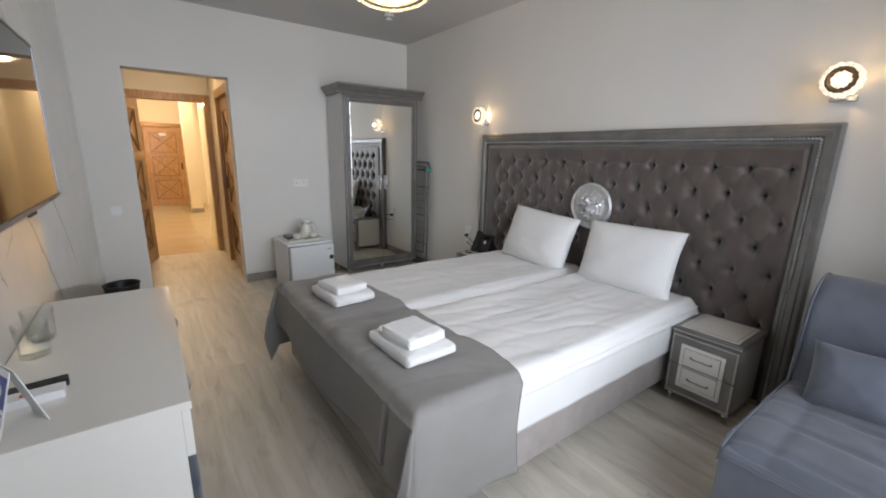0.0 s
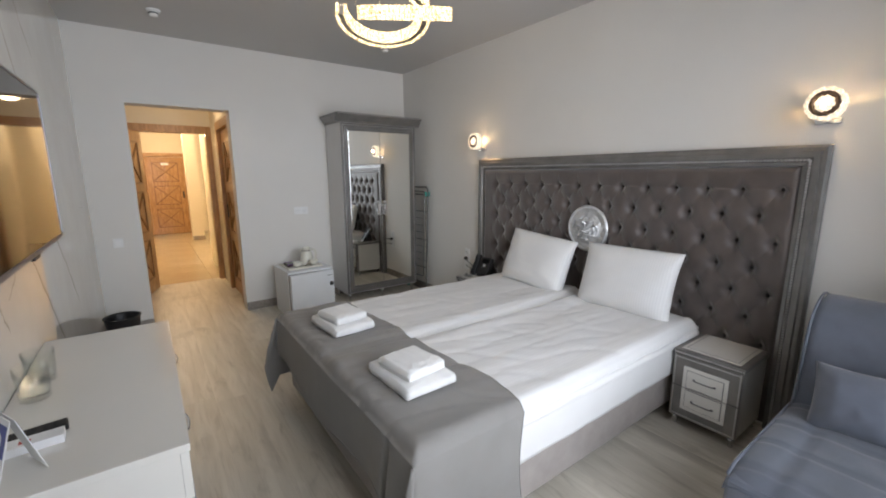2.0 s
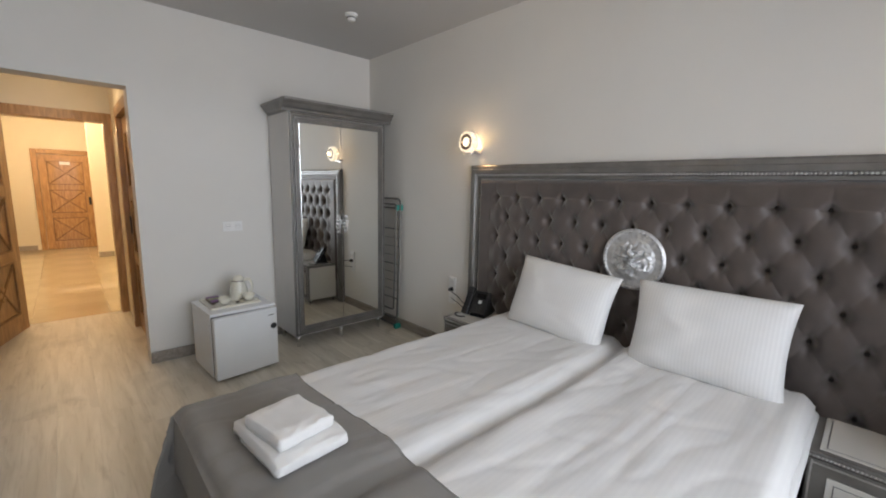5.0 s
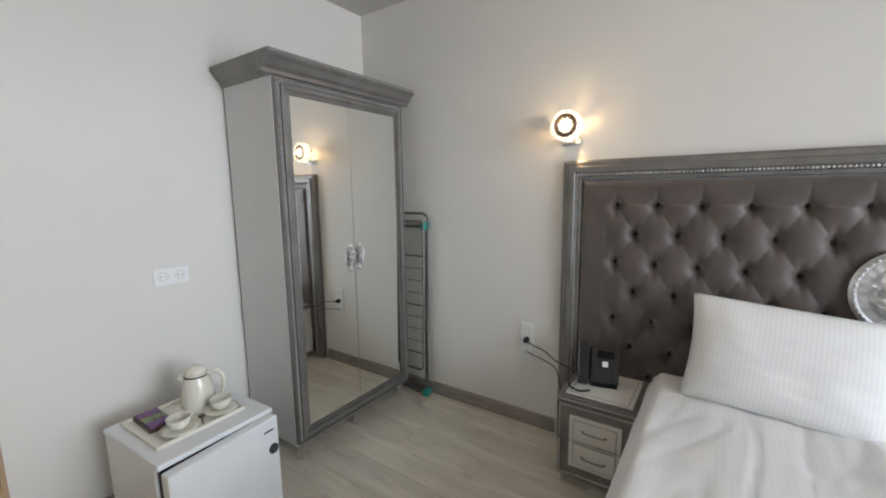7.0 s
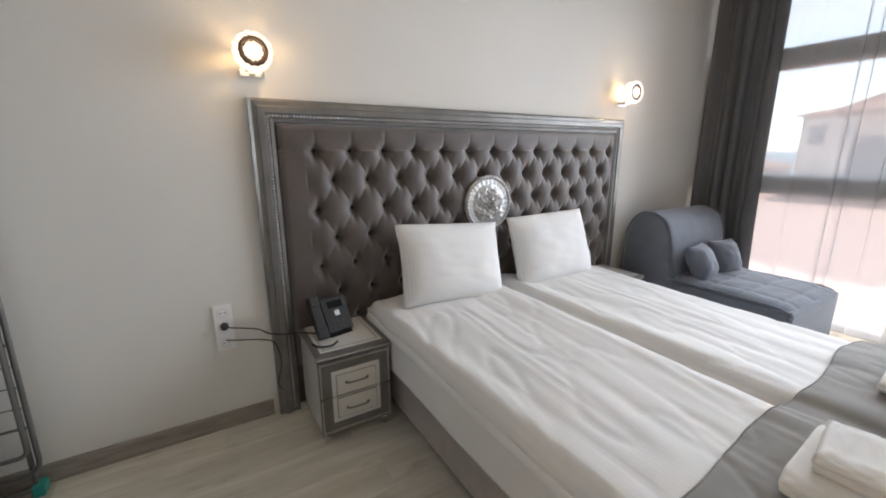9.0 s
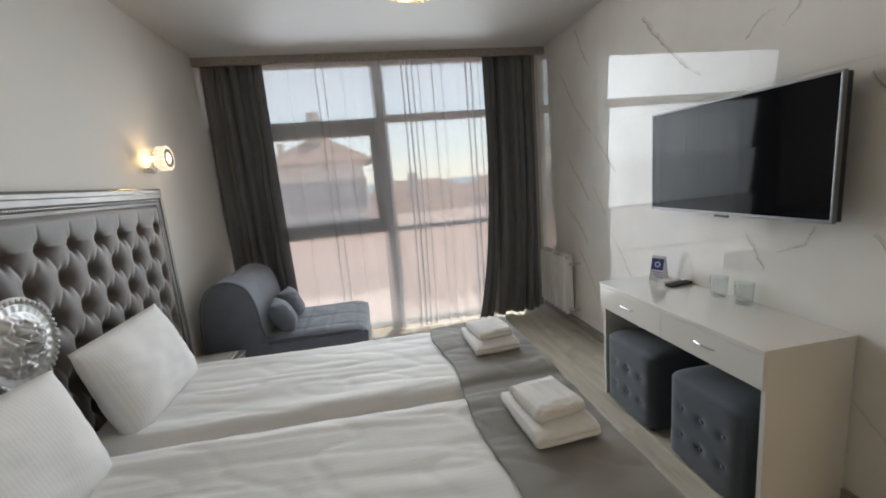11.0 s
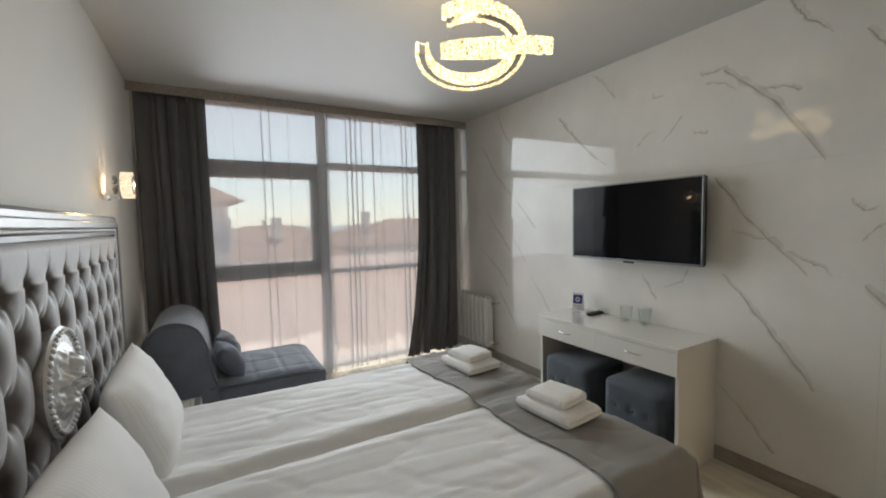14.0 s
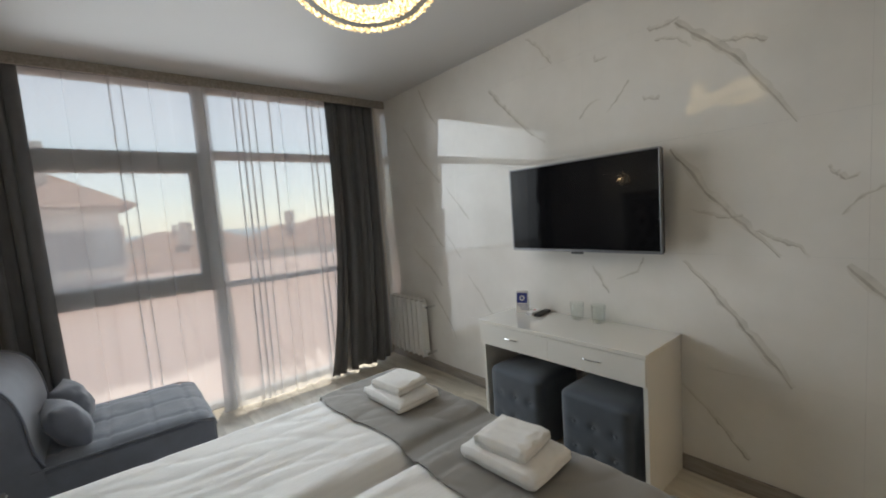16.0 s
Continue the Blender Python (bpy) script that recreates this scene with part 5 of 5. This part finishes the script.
part("seat_cushion", grid(48, 40, seat_at), BLUEFAB, sofa, "quilted seat", smooth=True, at=sm)
part("seat_base", box((-1.236, SY0 + 0.004, 0.03), (-0.46, SY1 - 0.004, 0.40), 0.03, 3), BLUEFAB, sofa, at=sm)
for yy in (SY0 + 0.004, SY1 - 0.004):
    pts = [(-0.47 - 0.74 * i / 10, yy, 0.415 - (0.02 if i == 10 else 0)) for i in range(11)]
    part("piping", tube(smooth_path(pts, 2), 0.006, 6), BLUEFAB, sofa, smooth=True, at=sm)
for yy in (SY0 + 0.012, SY1 - 0.012):
    pts = smooth_path([(a, yy, b) for a, b in BACK[1:10]], 4)
    part("piping", tube(pts, 0.006, 6), BLUEFAB, sofa, smooth=True, at=sm)


def cushion(at, rot, w, d, seed):
    bm = bmesh.new()
    n = 20
    for sgn in (1, -1):
        vs = [[bm.verts.new((a * w / 2 * (1 - 0.07 * (1 - b * b) * abs(a) ** 3), b * w / 2 * (1 - 0.07 * (1 - a * a) * abs(b) ** 3),
                             sgn * d / 2 * (max(0, 1 - abs(a) ** 2.6) * max(0, 1 - abs(b) ** 2.6)) ** 0.6 * (1 + 0.12 * noise.noise((a * 3, b * 3, seed)))))
               for b in [2 * j / n - 1 for j in range(n + 1)]] for a in [2 * i / n - 1 for i in range(n + 1)]]
        for i in range(n):
            for j in range(n):
                bm.faces.new((vs[i][j], vs[i + 1][j], vs[i + 1][j + 1], vs[i][j + 1]))
    bmesh.ops.remove_doubles(bm, verts=bm.verts, dist=0.0004)
    ob = part("scatter_cushion", bm, BLUEFAB, None, "small blue-grey scatter cushion on the chair bed", smooth=True)
    ob.matrix_basis = pose(*at) @ rot
    return tagged(ob, category="cushion", group="scatter cushions")


for cy, tz, tilt, s in ((1.02, 8, -62, 1), (0.70, -10, -66, 4)):
    cushion((-0.60, cy, 0.535), Euler((0, radians(tilt), radians(tz))).to_matrix().to_4x4(), 0.275, 0.16, s)


# ---- sconces ----
def sconce(y, z):
    th = thing("wall_sconce", "round crystal wall light with a chrome ring, lit", "wall light", (XE, y, z), group="crystal sconces")
    part("wall_plate", box((-0.022, -0.05, -0.085), (0, 0.05, -0.055), 0.004), CHROME, th, "chrome wall plate")
    part("arm", box((-0.065, -0.012, -0.08), (-0.02, 0.012, -0.058), 0.003), CHROME, th)
    bm = bmesh.new()
    n = 28
    for k in range(n):
        a = 2 * math.pi * k / n
        m = Matrix.Rotation(a, 4, "X")
        r = bmesh.ops.create_cube(bm, size=1)
        for v in r["verts"]:
            v.co = m @ Vector((-0.108 + v.co.x * 0.054, v.co.y * 0.013, 0.064 + v.co.z * 0.016 + 0.003 * (k % 2)))
    part("crystal_ring", bm, SCONCEGLOW, th, "ring of lit crystal rods", kind="stuff")
    bm = lathe([(0.041, 0.0), (0.041, 0.006), (0.044, 0.010), (0.054, 0.010), (0.058, 0.006), (0.058, 0.0)], 40)
    part("dark_ring", bm, BROWN, th, "dark mirrored ring", at=pose(-0.128, 0, 0, 0, -90, 0))
    bm = bmesh.new()
    for k in range(8):
        a = math.pi * k / 4 + 0.2
        bmesh.ops.create_icosphere(bm, subdivisions=1, radius=0.017, matrix=Matrix.Translation((-0.130, 0.023 * math.cos(a), 0.023 * math.sin(a))) @ Matrix.Diagonal((0.6, 1, 1, 1)))
    bmesh.ops.create_icosphere(bm, subdivisions=2, radius=0.022, matrix=Matrix.Translation((-0.132, 0, 0)) @ Matrix.Diagonal((0.5, 1, 1, 1)))
    part("crystal_core", bm, SCONCEGLOW, th, "faceted lit crystal", kind="stuff")
    # added spokes that block the lamp in slots, to throw rays on the wall
    bm = bmesh.new()
    for k in range(12):
        a = 2 * math.pi * (k + 0.35 * math.sin(k * 2.3)) / 12
        m = Matrix.Rotation(a, 4, "X")
        r = bmesh.ops.create_cube(bm, size=1)
        for v in r["verts"]:
            v.co = m @ Vector((-0.050 + v.co.x * 0.012, v.co.y * 0.011, 0.037 + v.co.z * 0.034))
    part("ray_blocker", bm, CHROME, th, "added chrome spokes that shape the lamp's rays", kind="stuff")
    lamp("sconce_lamp", (XE - 0.072, y, z), SCONCE_W, (1.0, 0.66, 0.30), 0.010)
    lamp("sconce_lamp", (XE - 0.155, y, z), SCONCE_W * 0.25, (1.0, 0.70, 0.38), 0.008)
    return th


SCONCE_W = 1.3
sconce(1.357, 1.742)
sconce(3.872, 1.730)

# ---- chandelier ----
ch = thing("chandelier", "hanging chandelier of two lit crystal rings on thin wires", "chandelier", (-1.60, 2.80, 2.245))


def crystal_ring(R, a0, a1, m, name):
    """An open ring: a chrome channel with upright crystal bars on both of its faces."""
    pts = [(R * math.cos(a), R * math.sin(a)) for a in [radians(a0 + (a1 - a0) * k / 72) for k in range(73)]]
    bm = bmesh.new()
    prev = None
    for x, y in pts:
        d = Vector((x, y, 0)).normalized()
        q = [bm.verts.new(Vector((x, y, 0)) + d * o + Vector((0, 0, h))) for o, h in ((-0.014, -0.026), (0.014, -0.026), (0.014, 0.026), (-0.014, 0.026))]
        if prev:
            for i in range(4):
                bm.faces.new((prev[i], prev[(i + 1) % 4], q[(i + 1) % 4], q[i]))
        else:
            bm.faces.new(q)
        prev = q
    bm.faces.new(prev[::-1])
    ringp = part(name, bm, CHROME, ch, "chrome channel", at=m)
    cb = bmesh.new()
    rnd = random.Random(int(R * 1000 + a0))
    k, tot = 0, int(abs(a1 - a0) * math.pi / 180 * R / 0.020)
    for k in range(tot + 1):
        a = radians(a0 + (a1 - a0) * k / tot)
        for o in (-0.021, 0.021):
            mm = Matrix.Rotation(a, 4, "Z") @ Matrix.Translation((R + o, 0, 0)) @ Matrix.Rotation(rnd.uniform(0, 0.8), 4, "Z")
            r = bmesh.ops.create_cube(cb, size=1)
            for v in r["verts"]:
                v.co = mm @ Vector((v.co.x * 0.012, v.co.y * 0.0175, v.co.z * 0.062))
    # unseen upward strip, added for warm light bounced off the ceiling
    strip = bmesh.new()
    prev = None
    for x, y in pts:
        d = Vector((x, y, 0)).normalized()
        q = [strip.verts.new(Vector((x, y, 0.0275)) + d * o) for o in (-0.012, 0.012)]
        if prev:
            strip.faces.new((prev[0], prev[1], q[1], q[0]))
        prev = q
    part("bounce_strip", strip, BOUNCESTRIP, ringp, "added warm glowing strip, unseen on top of the ring")
    part("crystal_band", cb, CRYSTAL, ringp, "lit crystal bars", kind="stuff")
    return ringp


# two open rings, each tipped towards the other, alike when turned half round
crystal_ring(0.213, -477, -175, pose(0.047, -0.031, 0, -19, 0, 147.2), "ring")
crystal_ring(0.213, -477, -175, pose(-0.047, 0.031, 0, -19, 0, 327.2), "ring")
for k in range(5):
    a = 2 * math.pi * k / 5 + 0.3
    part("wire", cyl((0.2 * math.cos(a), 0.2 * math.sin(a), 0.02), (0.05 * math.cos(a), 0.05 * math.sin(a), ZC - 2.245 - 0.02), 0.0012, n=6), CHROME, ch)
part("canopy", lathe([(0.09, ZC - 2.245 - 0.03), (0.10, ZC - 2.245 - 0.02), (0.10, ZC - 2.245)], 32), CHROME, ch, "round chrome ceiling rose")


# ---- ceiling sensors ----
def sensor(x, y):
    th = thing("smoke_detector", "small white smoke detector on the ceiling", "smoke detector", (x, y, ZC), group="ceiling sensors")
    part("base", lathe([(0.045, 0), (0.045, -0.012), (0.03, -0.016), (0.03, -0.035), (0.024, -0.045), (0.002, -0.046)], 24), WHITEPL, th, smooth=False)
    part("vents", lathe([(0.031, -0.022), (0.033, -0.026), (0.031, -0.030)], 24), GASKET, th)
    return th


sensor(-0.72, 4.53)
sensor(-2.55, 4.72)

# ---- lobby and corridor beyond the doorway ----
VL, VR, VY, VZ = -3.15, -1.97, 7.05, 2.30
structure("wall_lobby_west", box((VL - 0.12, YN + T, -0.02), (VL, VY, VZ)), CREAM, "cream painted lobby wall", "wall")
structure("wall_lobby_east_pier", box((VR, YN + T, -0.02), (VR + 0.12, 5.60, VZ)), CREAM, "cream painted lobby wall", "wall")
structure("wall_lobby_east_top", box((VR, 5.60, 2.03), (VR + 0.12, 6.50, VZ)), CREAM, "cream painted lobby wall", "wall")
structure("wall_lobby_east_end", box((VR, 6.50, -0.02), (VR + 0.12, VY, VZ)), CREAM, "cream painted lobby wall", "wall")
structure("ceiling_lobby", box((VL - 0.12, YN + T, VZ), (VR + 0.12, VY + 0.12, VZ + 0.08)), CREAM, "cream lobby ceiling", "ceiling")
EL, ER, EH = -2.755, -2.035, 1.945
structure("wall_entrance_west", box((VL - 0.12, VY, -0.02), (EL - 0.09, VY + 0.12, VZ)), CREAM, "cream wall beside the entrance door", "wall")
structure("wall_entrance_east", box((ER + 0.09, VY, -0.02), (VR + 0.12, VY + 0.12, VZ)), CREAM, "cream wall beside the entrance door", "wall")
structure("wall_entrance_top", box((EL - 0.09, VY, EH + 0.09), (ER + 0.09, VY + 0.12, VZ)), CREAM, "cream wall over the entrance door", "wall")


def casing(name, x0, x1, h, w, y0, y1, label):
    """A wooden door casing in a wall that runs along x."""
    th = thing(name, label, "door frame", ((x0 + x1) / 2, y0, 0), kind="structure")
    m = pose(-(x0 + x1) / 2, -y0, 0)
    for lo, hi in (((x0 - w, 0), (x0, h + w)), ((x1, 0), (x1 + w, h + w)), ((x0, h), (x1, h + w))):
        part("jamb", box((lo[0], y0, lo[1]), (hi[0], y1, hi[1]), 0.006), OAK, th, at=m)
    return th


casing("door_frame_1", EL, ER, EH, 0.09, VY - 0.015, VY + 0.135, "honey oak entrance door frame")


def panel_door(name, w, h, at, rz, label, sides=(-1, 1)):
    """A stile-and-rail door with three panels, each carved with a crossed lozenge."""
    th = thing(name, label, "door", at, rz, kind="structure")
    part("core", box((0, -0.016, 0.005), (w, 0.016, h), 0.002), OAK, th)
    st, rl = 0.11, [0.005, 0.18]
    ph = (h - 0.16 - 0.12 - 2 * 0.09) / 3
    z = 0.16
    zs = []
    for k in range(3):
        zs.append((z, z + ph))
        z += ph + 0.09
    for sg in sides:
        y0, y1 = (0.016, 0.028) if sg > 0 else (-0.028, -0.016)
        part("stile", box((0, y0, 0.005), (st, y1, h), 0.003), OAK, th)
        part("stile", box((w - st, y0, 0.005), (w, y1, h), 0.003), OAK, th)
        edges = [(0.005, zs[0][0]), (zs[0][1], zs[1][0]), (zs[1][1], zs[2][0]), (zs[2][1], h)]
        for a, b in edges:
            part("rail", box((st, y0, a), (w - st, y1, b), 0.003), OAK, th)
        for a, b in zs:
            cx, cz, hw, hh = w / 2, (a + b) / 2, (w - 2 * st) / 2, (b - a) / 2
            for q in (-1, 1):
                p0, p1 = (cx - hw + 0.02, cz - q * (hh - 0.02)), (cx + hw - 0.02, cz + q * (hh - 0.02))
                ym = (y0 + y1) / 2
                part("carved_bar", tube([(p0[0], ym, p0[1]), (p1[0], ym, p1[1])], 0.011, 6), DARKOAK, th)
            part("boss", box((cx - 0.05, min(y0, y1), cz - 0.05), (cx + 0.05, max(y0, y1), cz + 0.05), 0.006), OAK, th, at=Matrix.Translation((cx, 0, cz)) @ Matrix.Rotation(radians(45), 4, "Y") @ Matrix.Translation((-cx, 0, -cz)))
            for lo, hi in (((cx - hw, a), (cx + hw, a + 0.02)), ((cx - hw, b - 0.02), (cx + hw, b)), ((cx - hw, a + 0.02), (cx - hw + 0.02, b - 0.02)), ((cx + hw - 0.02, a + 0.02), (cx + hw, b - 0.02))):
                part("panel_bead", box((lo[0], min(y0, y1), lo[1]), (hi[0], max(y0, y1), hi[1]), 0.004), DARKOAK, th)
        part("handle", box((w - 0.075, sg * 0.03 - 0.004, h * 0.47), (w - 0.035, sg * 0.03 + 0.008, h * 0.47 + 0.16), 0.004), BLACKPL, th, "dark lock plate")
    return th


# entrance door stands open into the lobby
panel_door("door_1", 0.71, 1.93, (EL + 0.004, VY - 0.02, 0), -107, "honey oak panelled entrance door standing open")
# bathroom door in the east side of the lobby
panel_door("door_2", 0.72, 1.93, (VR + 0.05, 5.69, 0), 90, "honey oak panelled bathroom door, closed")
bf = thing("door_frame_2", "honey oak bathroom door frame", "door frame", (VR, 6.05, 0), kind="structure")
for lo, hi in (((5.60, 0), (5.685, 2.03)), ((6.415, 0), (6.50, 2.03)), ((5.685, 1.94), (6.415, 2.03))):
    part("jamb", box((VR - 0.02, lo[0], lo[1]), (VR + 0.115, hi[0], hi[1]), 0.006), OAK, bf, at=pose(-VR, -6.05, 0))
structure("bathroom_back", box((VR + 0.121, 5.5, -0.02), (VR + 0.16, 6.6, VZ)), CREAM, "plain wall behind the bathroom door", "wall")

CY, CL, CZH = 12.70, -3.20, 2.48
structure("wall_corridor_end", box((CL - 0.12, CY, -0.02), (0.6, CY + 0.12, CZH)), CREAM, "cream corridor end wall", "wall")
structure("wall_corridor_west", box((CL - 0.12, VY + 0.12, -0.02), (CL, CY, CZH)), CREAM, "cream corridor wall", "wall")
structure("wall_corridor_east", box((-1.955, VY + 0.12, -0.02), (-1.80, 8.50, CZH)), CREAM, "cream corridor wall", "wall")
structure("wall_corridor_column", box((-2.00, 11.15, -0.02), (-1.78, 11.45, CZH)), CREAM, "cream corridor column", "wall")
structure("wall_corridor_far_east", box((0.5, 8.4, -0.02), (0.62, CY, CZH)), CREAM, "cream corridor wall", "wall")
structure("wall_corridor_return", box((-1.80, 8.38, -0.02), (0.5, 8.50, CZH)), CREAM, "cream corridor wall", "wall")
structure("ceiling_corridor", box((CL - 0.12, VY + 0.12, CZH), (0.62, CY + 0.12, CZH + 0.08)), CREAM, "cream corridor ceiling", "ceiling")
structure("baseboard_6", box((-2.004, 11.14, 0), (-1.776, 11.15, 0.09)), TRIM, "corridor skirting", "skirting")
structure("baseboard_7", box((CL, CY - 0.014, 0), (-2.83, CY, 0.09)), TRIM, "corridor skirting", "skirting")
casing("door_frame_3", -2.69, -1.93, 1.84, 0.085, CY - 0.05, CY - 0.001, "honey oak frame of the door across the corridor")
fdoor = panel_door("door_3", 0.75, 1.83, (-2.685, CY - 0.034, 0), 0, "honey oak panelled door across the corridor", (-1,))
part("number_plate", box((0.30, -0.032, 1.64), (0.45, -0.0285, 1.70), 0.001), WHITEPL, fdoor, "small pale number plate")
for x, y in ((-2.5, 8.6), (-2.5, 11.0), (-0.8, 10.4)):
    cl = thing("ceiling_light", "round warm ceiling light in the corridor", "ceiling light", (x, y, CZH), group="corridor lights")
    part("rim", lathe([(0.15, 0), (0.15, -0.03), (0.135, -0.035)], 32), CHROME, cl)
    part("diffuser", lathe([(0.13, -0.035), (0.11, -0.055), (0.002, -0.065)], 32), BULB, cl, "glowing diffuser", smooth=True)
    lamp("corridor_lamp", (x, y, CZH - 0.16), 42.0, WARM, 0.1)
cl = thing("ceiling_light", "round warm ceiling light in the lobby", "ceiling light", (-2.4, 6.3, VZ))
part("rim", lathe([(0.11, 0), (0.11, -0.025), (0.10, -0.03)], 32), CHROME, cl)
part("diffuser", lathe([(0.10, -0.03), (0.08, -0.045), (0.002, -0.05)], 32), BULB, cl, "glowing diffuser", smooth=True)
lamp("lobby_lamp", (-2.4, 6.3, VZ - 0.14), 4.2, WARM, 0.06)

# ---- outside ----
ROOF = plain("terracotta_roof", (0.33, 0.19, 0.14), 0.8, vary=0.25, scale=1.5, grain=8, relief=0.5)
RENDERED = plain("pale_render", (0.82, 0.75, 0.69), 0.85, vary=0.08, scale=0.6, relief=0.0)
# pane colour lightened to hold the sky's reflection
SKYGLASS = plain("sky_tinted_window", (0.26, 0.28, 0.31), 0.15, relief=0.0)
PINK = plain("pink_terrace", (0.60, 0.42, 0.36), 0.75, vary=0.08, scale=1.2, relief=0.1)
GROUND = plain("town_ground", (0.22, 0.20, 0.17), 0.9, vary=0.3, scale=0.05, relief=0.0)
SEA = plain("sea", (0.10, 0.20, 0.25), 0.35, vary=0.1, scale=0.01, relief=0.0)
structure("ground", box((-900, -130, -9.3), (900, 40, -9.0)), GROUND, "town ground far below the window", "ground")
structure("water", box((-4000, -4800, -9.6), (4000, -130, -9.32)), SEA, "sea on the horizon", "water")
structure("floor_slab", box((XW - 0.2, -0.10, -0.30), (XE + 0.3, 12.9, -0.02)), RENDERED, "storey slab", "floor")
# neighbouring terracotta roof slope close below the window
near = thing("neighbour_roof", "pink terracotta roof slope close outside the window", "roof", (-1.5, -6, -2.0), kind="structure")
bm = bmesh.new()
vs = [bm.verts.new(p) for p in ((-12, 3.5, 0.2), (12, 3.5, 0.2), (12, -5.5, 2.25), (-12, -5.5, 2.25), (-12, -5.6, -5), (12, -5.6, -5), (12, 3.5, -5), (-12, 3.5, -5))]
for f in ((0, 1, 2, 3), (3, 2, 5, 4), (0, 3, 4, 7), (1, 6, 5, 2), (0, 7, 6, 1)):
    bm.faces.new([vs[i] for i in f])
part("roof_slope", bm, PINK, near, "pink tiled slope")
for k in range(14):
    part("tile_rib", cyl((-9.1 + k * 1.4, 3.4, 0.235), (-9.1 + k * 1.4, -5.45, 2.25), 0.012, n=6), PINK, near)


def house(at, rz, w, d, h, roof, label, floors=2, bays=4, pitch_over=0.5):
    th = thing("house", label, "house", at, rz, "houses of the town")
    part("wall", box((-w / 2, -d / 2, 0), (w / 2, d / 2, h)), RENDERED, th, "pale rendered walls")
    bm = bmesh.new()
    o = pitch_over
    b = [bm.verts.new(p) for p in ((-w / 2 - o, -d / 2 - o, h), (w / 2 + o, -d / 2 - o, h), (w / 2 + o, d / 2 + o, h), (-w / 2 - o, d / 2 + o, h))]
    rl = max(0.2, w / 2 - d / 2)
    t = [bm.verts.new((-rl, 0, h + roof)), bm.verts.new((rl, 0, h + roof))]
    for f in ((b[0], b[1], t[1], t[0]), (b[2], b[3], t[0], t[1]), (b[1], b[2], t[1]), (b[3], b[0], t[0]), (b[3], b[2], b[1], b[0])):
        bm.faces.new(f)
    rf = part("roof", bm, ROOF, th, "terracotta hipped roof")
    part("chimney", box((rl * 0.3 - 0.25, 0.2, h + roof * 0.55), (rl * 0.3 + 0.25, 0.7, h + roof + 0.9), 0.02), RENDERED, rf)
    for i in range(bays):
        for j in range(floors):
            x = -w / 2 + w * (i + 0.5) / bays
            z = h - 1.1 - j * 2.9
            wn_ = part("window", box((x - 0.5, d / 2 - 0.02, z - 0.8), (x + 0.5, d / 2 + 0.04, z + 0.5), 0.01), RENDERED, th)
            part("pane", box((x - 0.42, d / 2 + 0.04, z - 0.72), (x + 0.42, d / 2 + 0.05, z + 0.42)), SKYGLASS, wn_)
    return th


house((-4.0, -21.0, -9), 4, 8.6, 8.2, 8.3, 1.75, "pale house with a terracotta hipped roof")
house((-11.2, -25.5, -9), 0, 7.6, 5.4, 9.0, 1.5, "pale house with a low tiled roof")
house((0.55, -14.0, -9), 3, 3.3, 4.0, 11.4, 1.2, "pale three-storey house with a terracotta roof", 3)
house((9.5, -17, -9), -5, 6, 7, 9.6, 0.8, "low pale house behind the curtain side", 3, 4)
house((5.5, -33, -9), -5, 7, 7, 12.5, 1.0, "tall pale block with a flat-looking roof", 3, 4)
house((-25, -42, -9), 10, 14, 9, 9.0, 1.8, "pale house with a terracotta roof")
house((-9, -62, -9), 0, 16, 9, 8.6, 2.0, "distant pale house with a terracotta roof")
house((-40, -75, -9), 0, 22, 9, 9.5, 2.0, "distant long house with a tiled roof")

# ---- floors, laid last ----
floor = thing("floor", "grey-beige oak laminate planks", "floor", kind="structure")
PW, PL = 0.193, 1.29
rnd = random.Random(4)
shared = {}
x = XE
i = 0
while x > XW - 0.01:
    w = min(PW, x - XW + 0.012)
    y = -0.02 - rnd.uniform(0.1, PL - 0.1)
    while y < VY + 0.06:
        ya, yb = max(y, -0.02), min(y + PL, VY + 0.06)
        if not (ya > YN + 0.3 and x < VL - 0.2) and yb - ya > 0.02:
            ln = round(yb - ya, 3)
            key = (round(w, 3), ln)
            if key not in shared:
                ob = part("plank", box((-w / 2 + 0.0001, -ln / 2 + 0.0001, -0.012), (w / 2 - 0.0001, ln / 2 - 0.0001, 0.0), 0.0005, 1), LAMINATE, floor)
                ob.matrix_basis = pose(x - w / 2, (ya + yb) / 2, 0)
                shared[key] = ob
            else:
                again(shared[key], "plank", floor, pose(x - w / 2, (ya + yb) / 2, 0))
        y += PL
    x -= PW
structure("subfloor", box((XW - 0.2, -0.06, -0.02), (XE + 0.2, VY + 0.06, -0.0125)), TRIM, "underlay under the planks", "floor")
cfl = thing("corridor_floor", "glossy beige corridor floor tiles", "floor", kind="structure")
ref = None
for i in range(7):
    for j in range(10):
        m = pose(-3.02 + i * 0.6, VY + 0.36 + j * 0.6, 0)
        if ref is None:
            ref = part("tile", box((-0.299, -0.299, -0.02), (0.299, 0.299, -0.001), 0.0015, 1), BEIGETILE, cfl, at=m)
        else:
            again(ref, "tile", cfl, m)
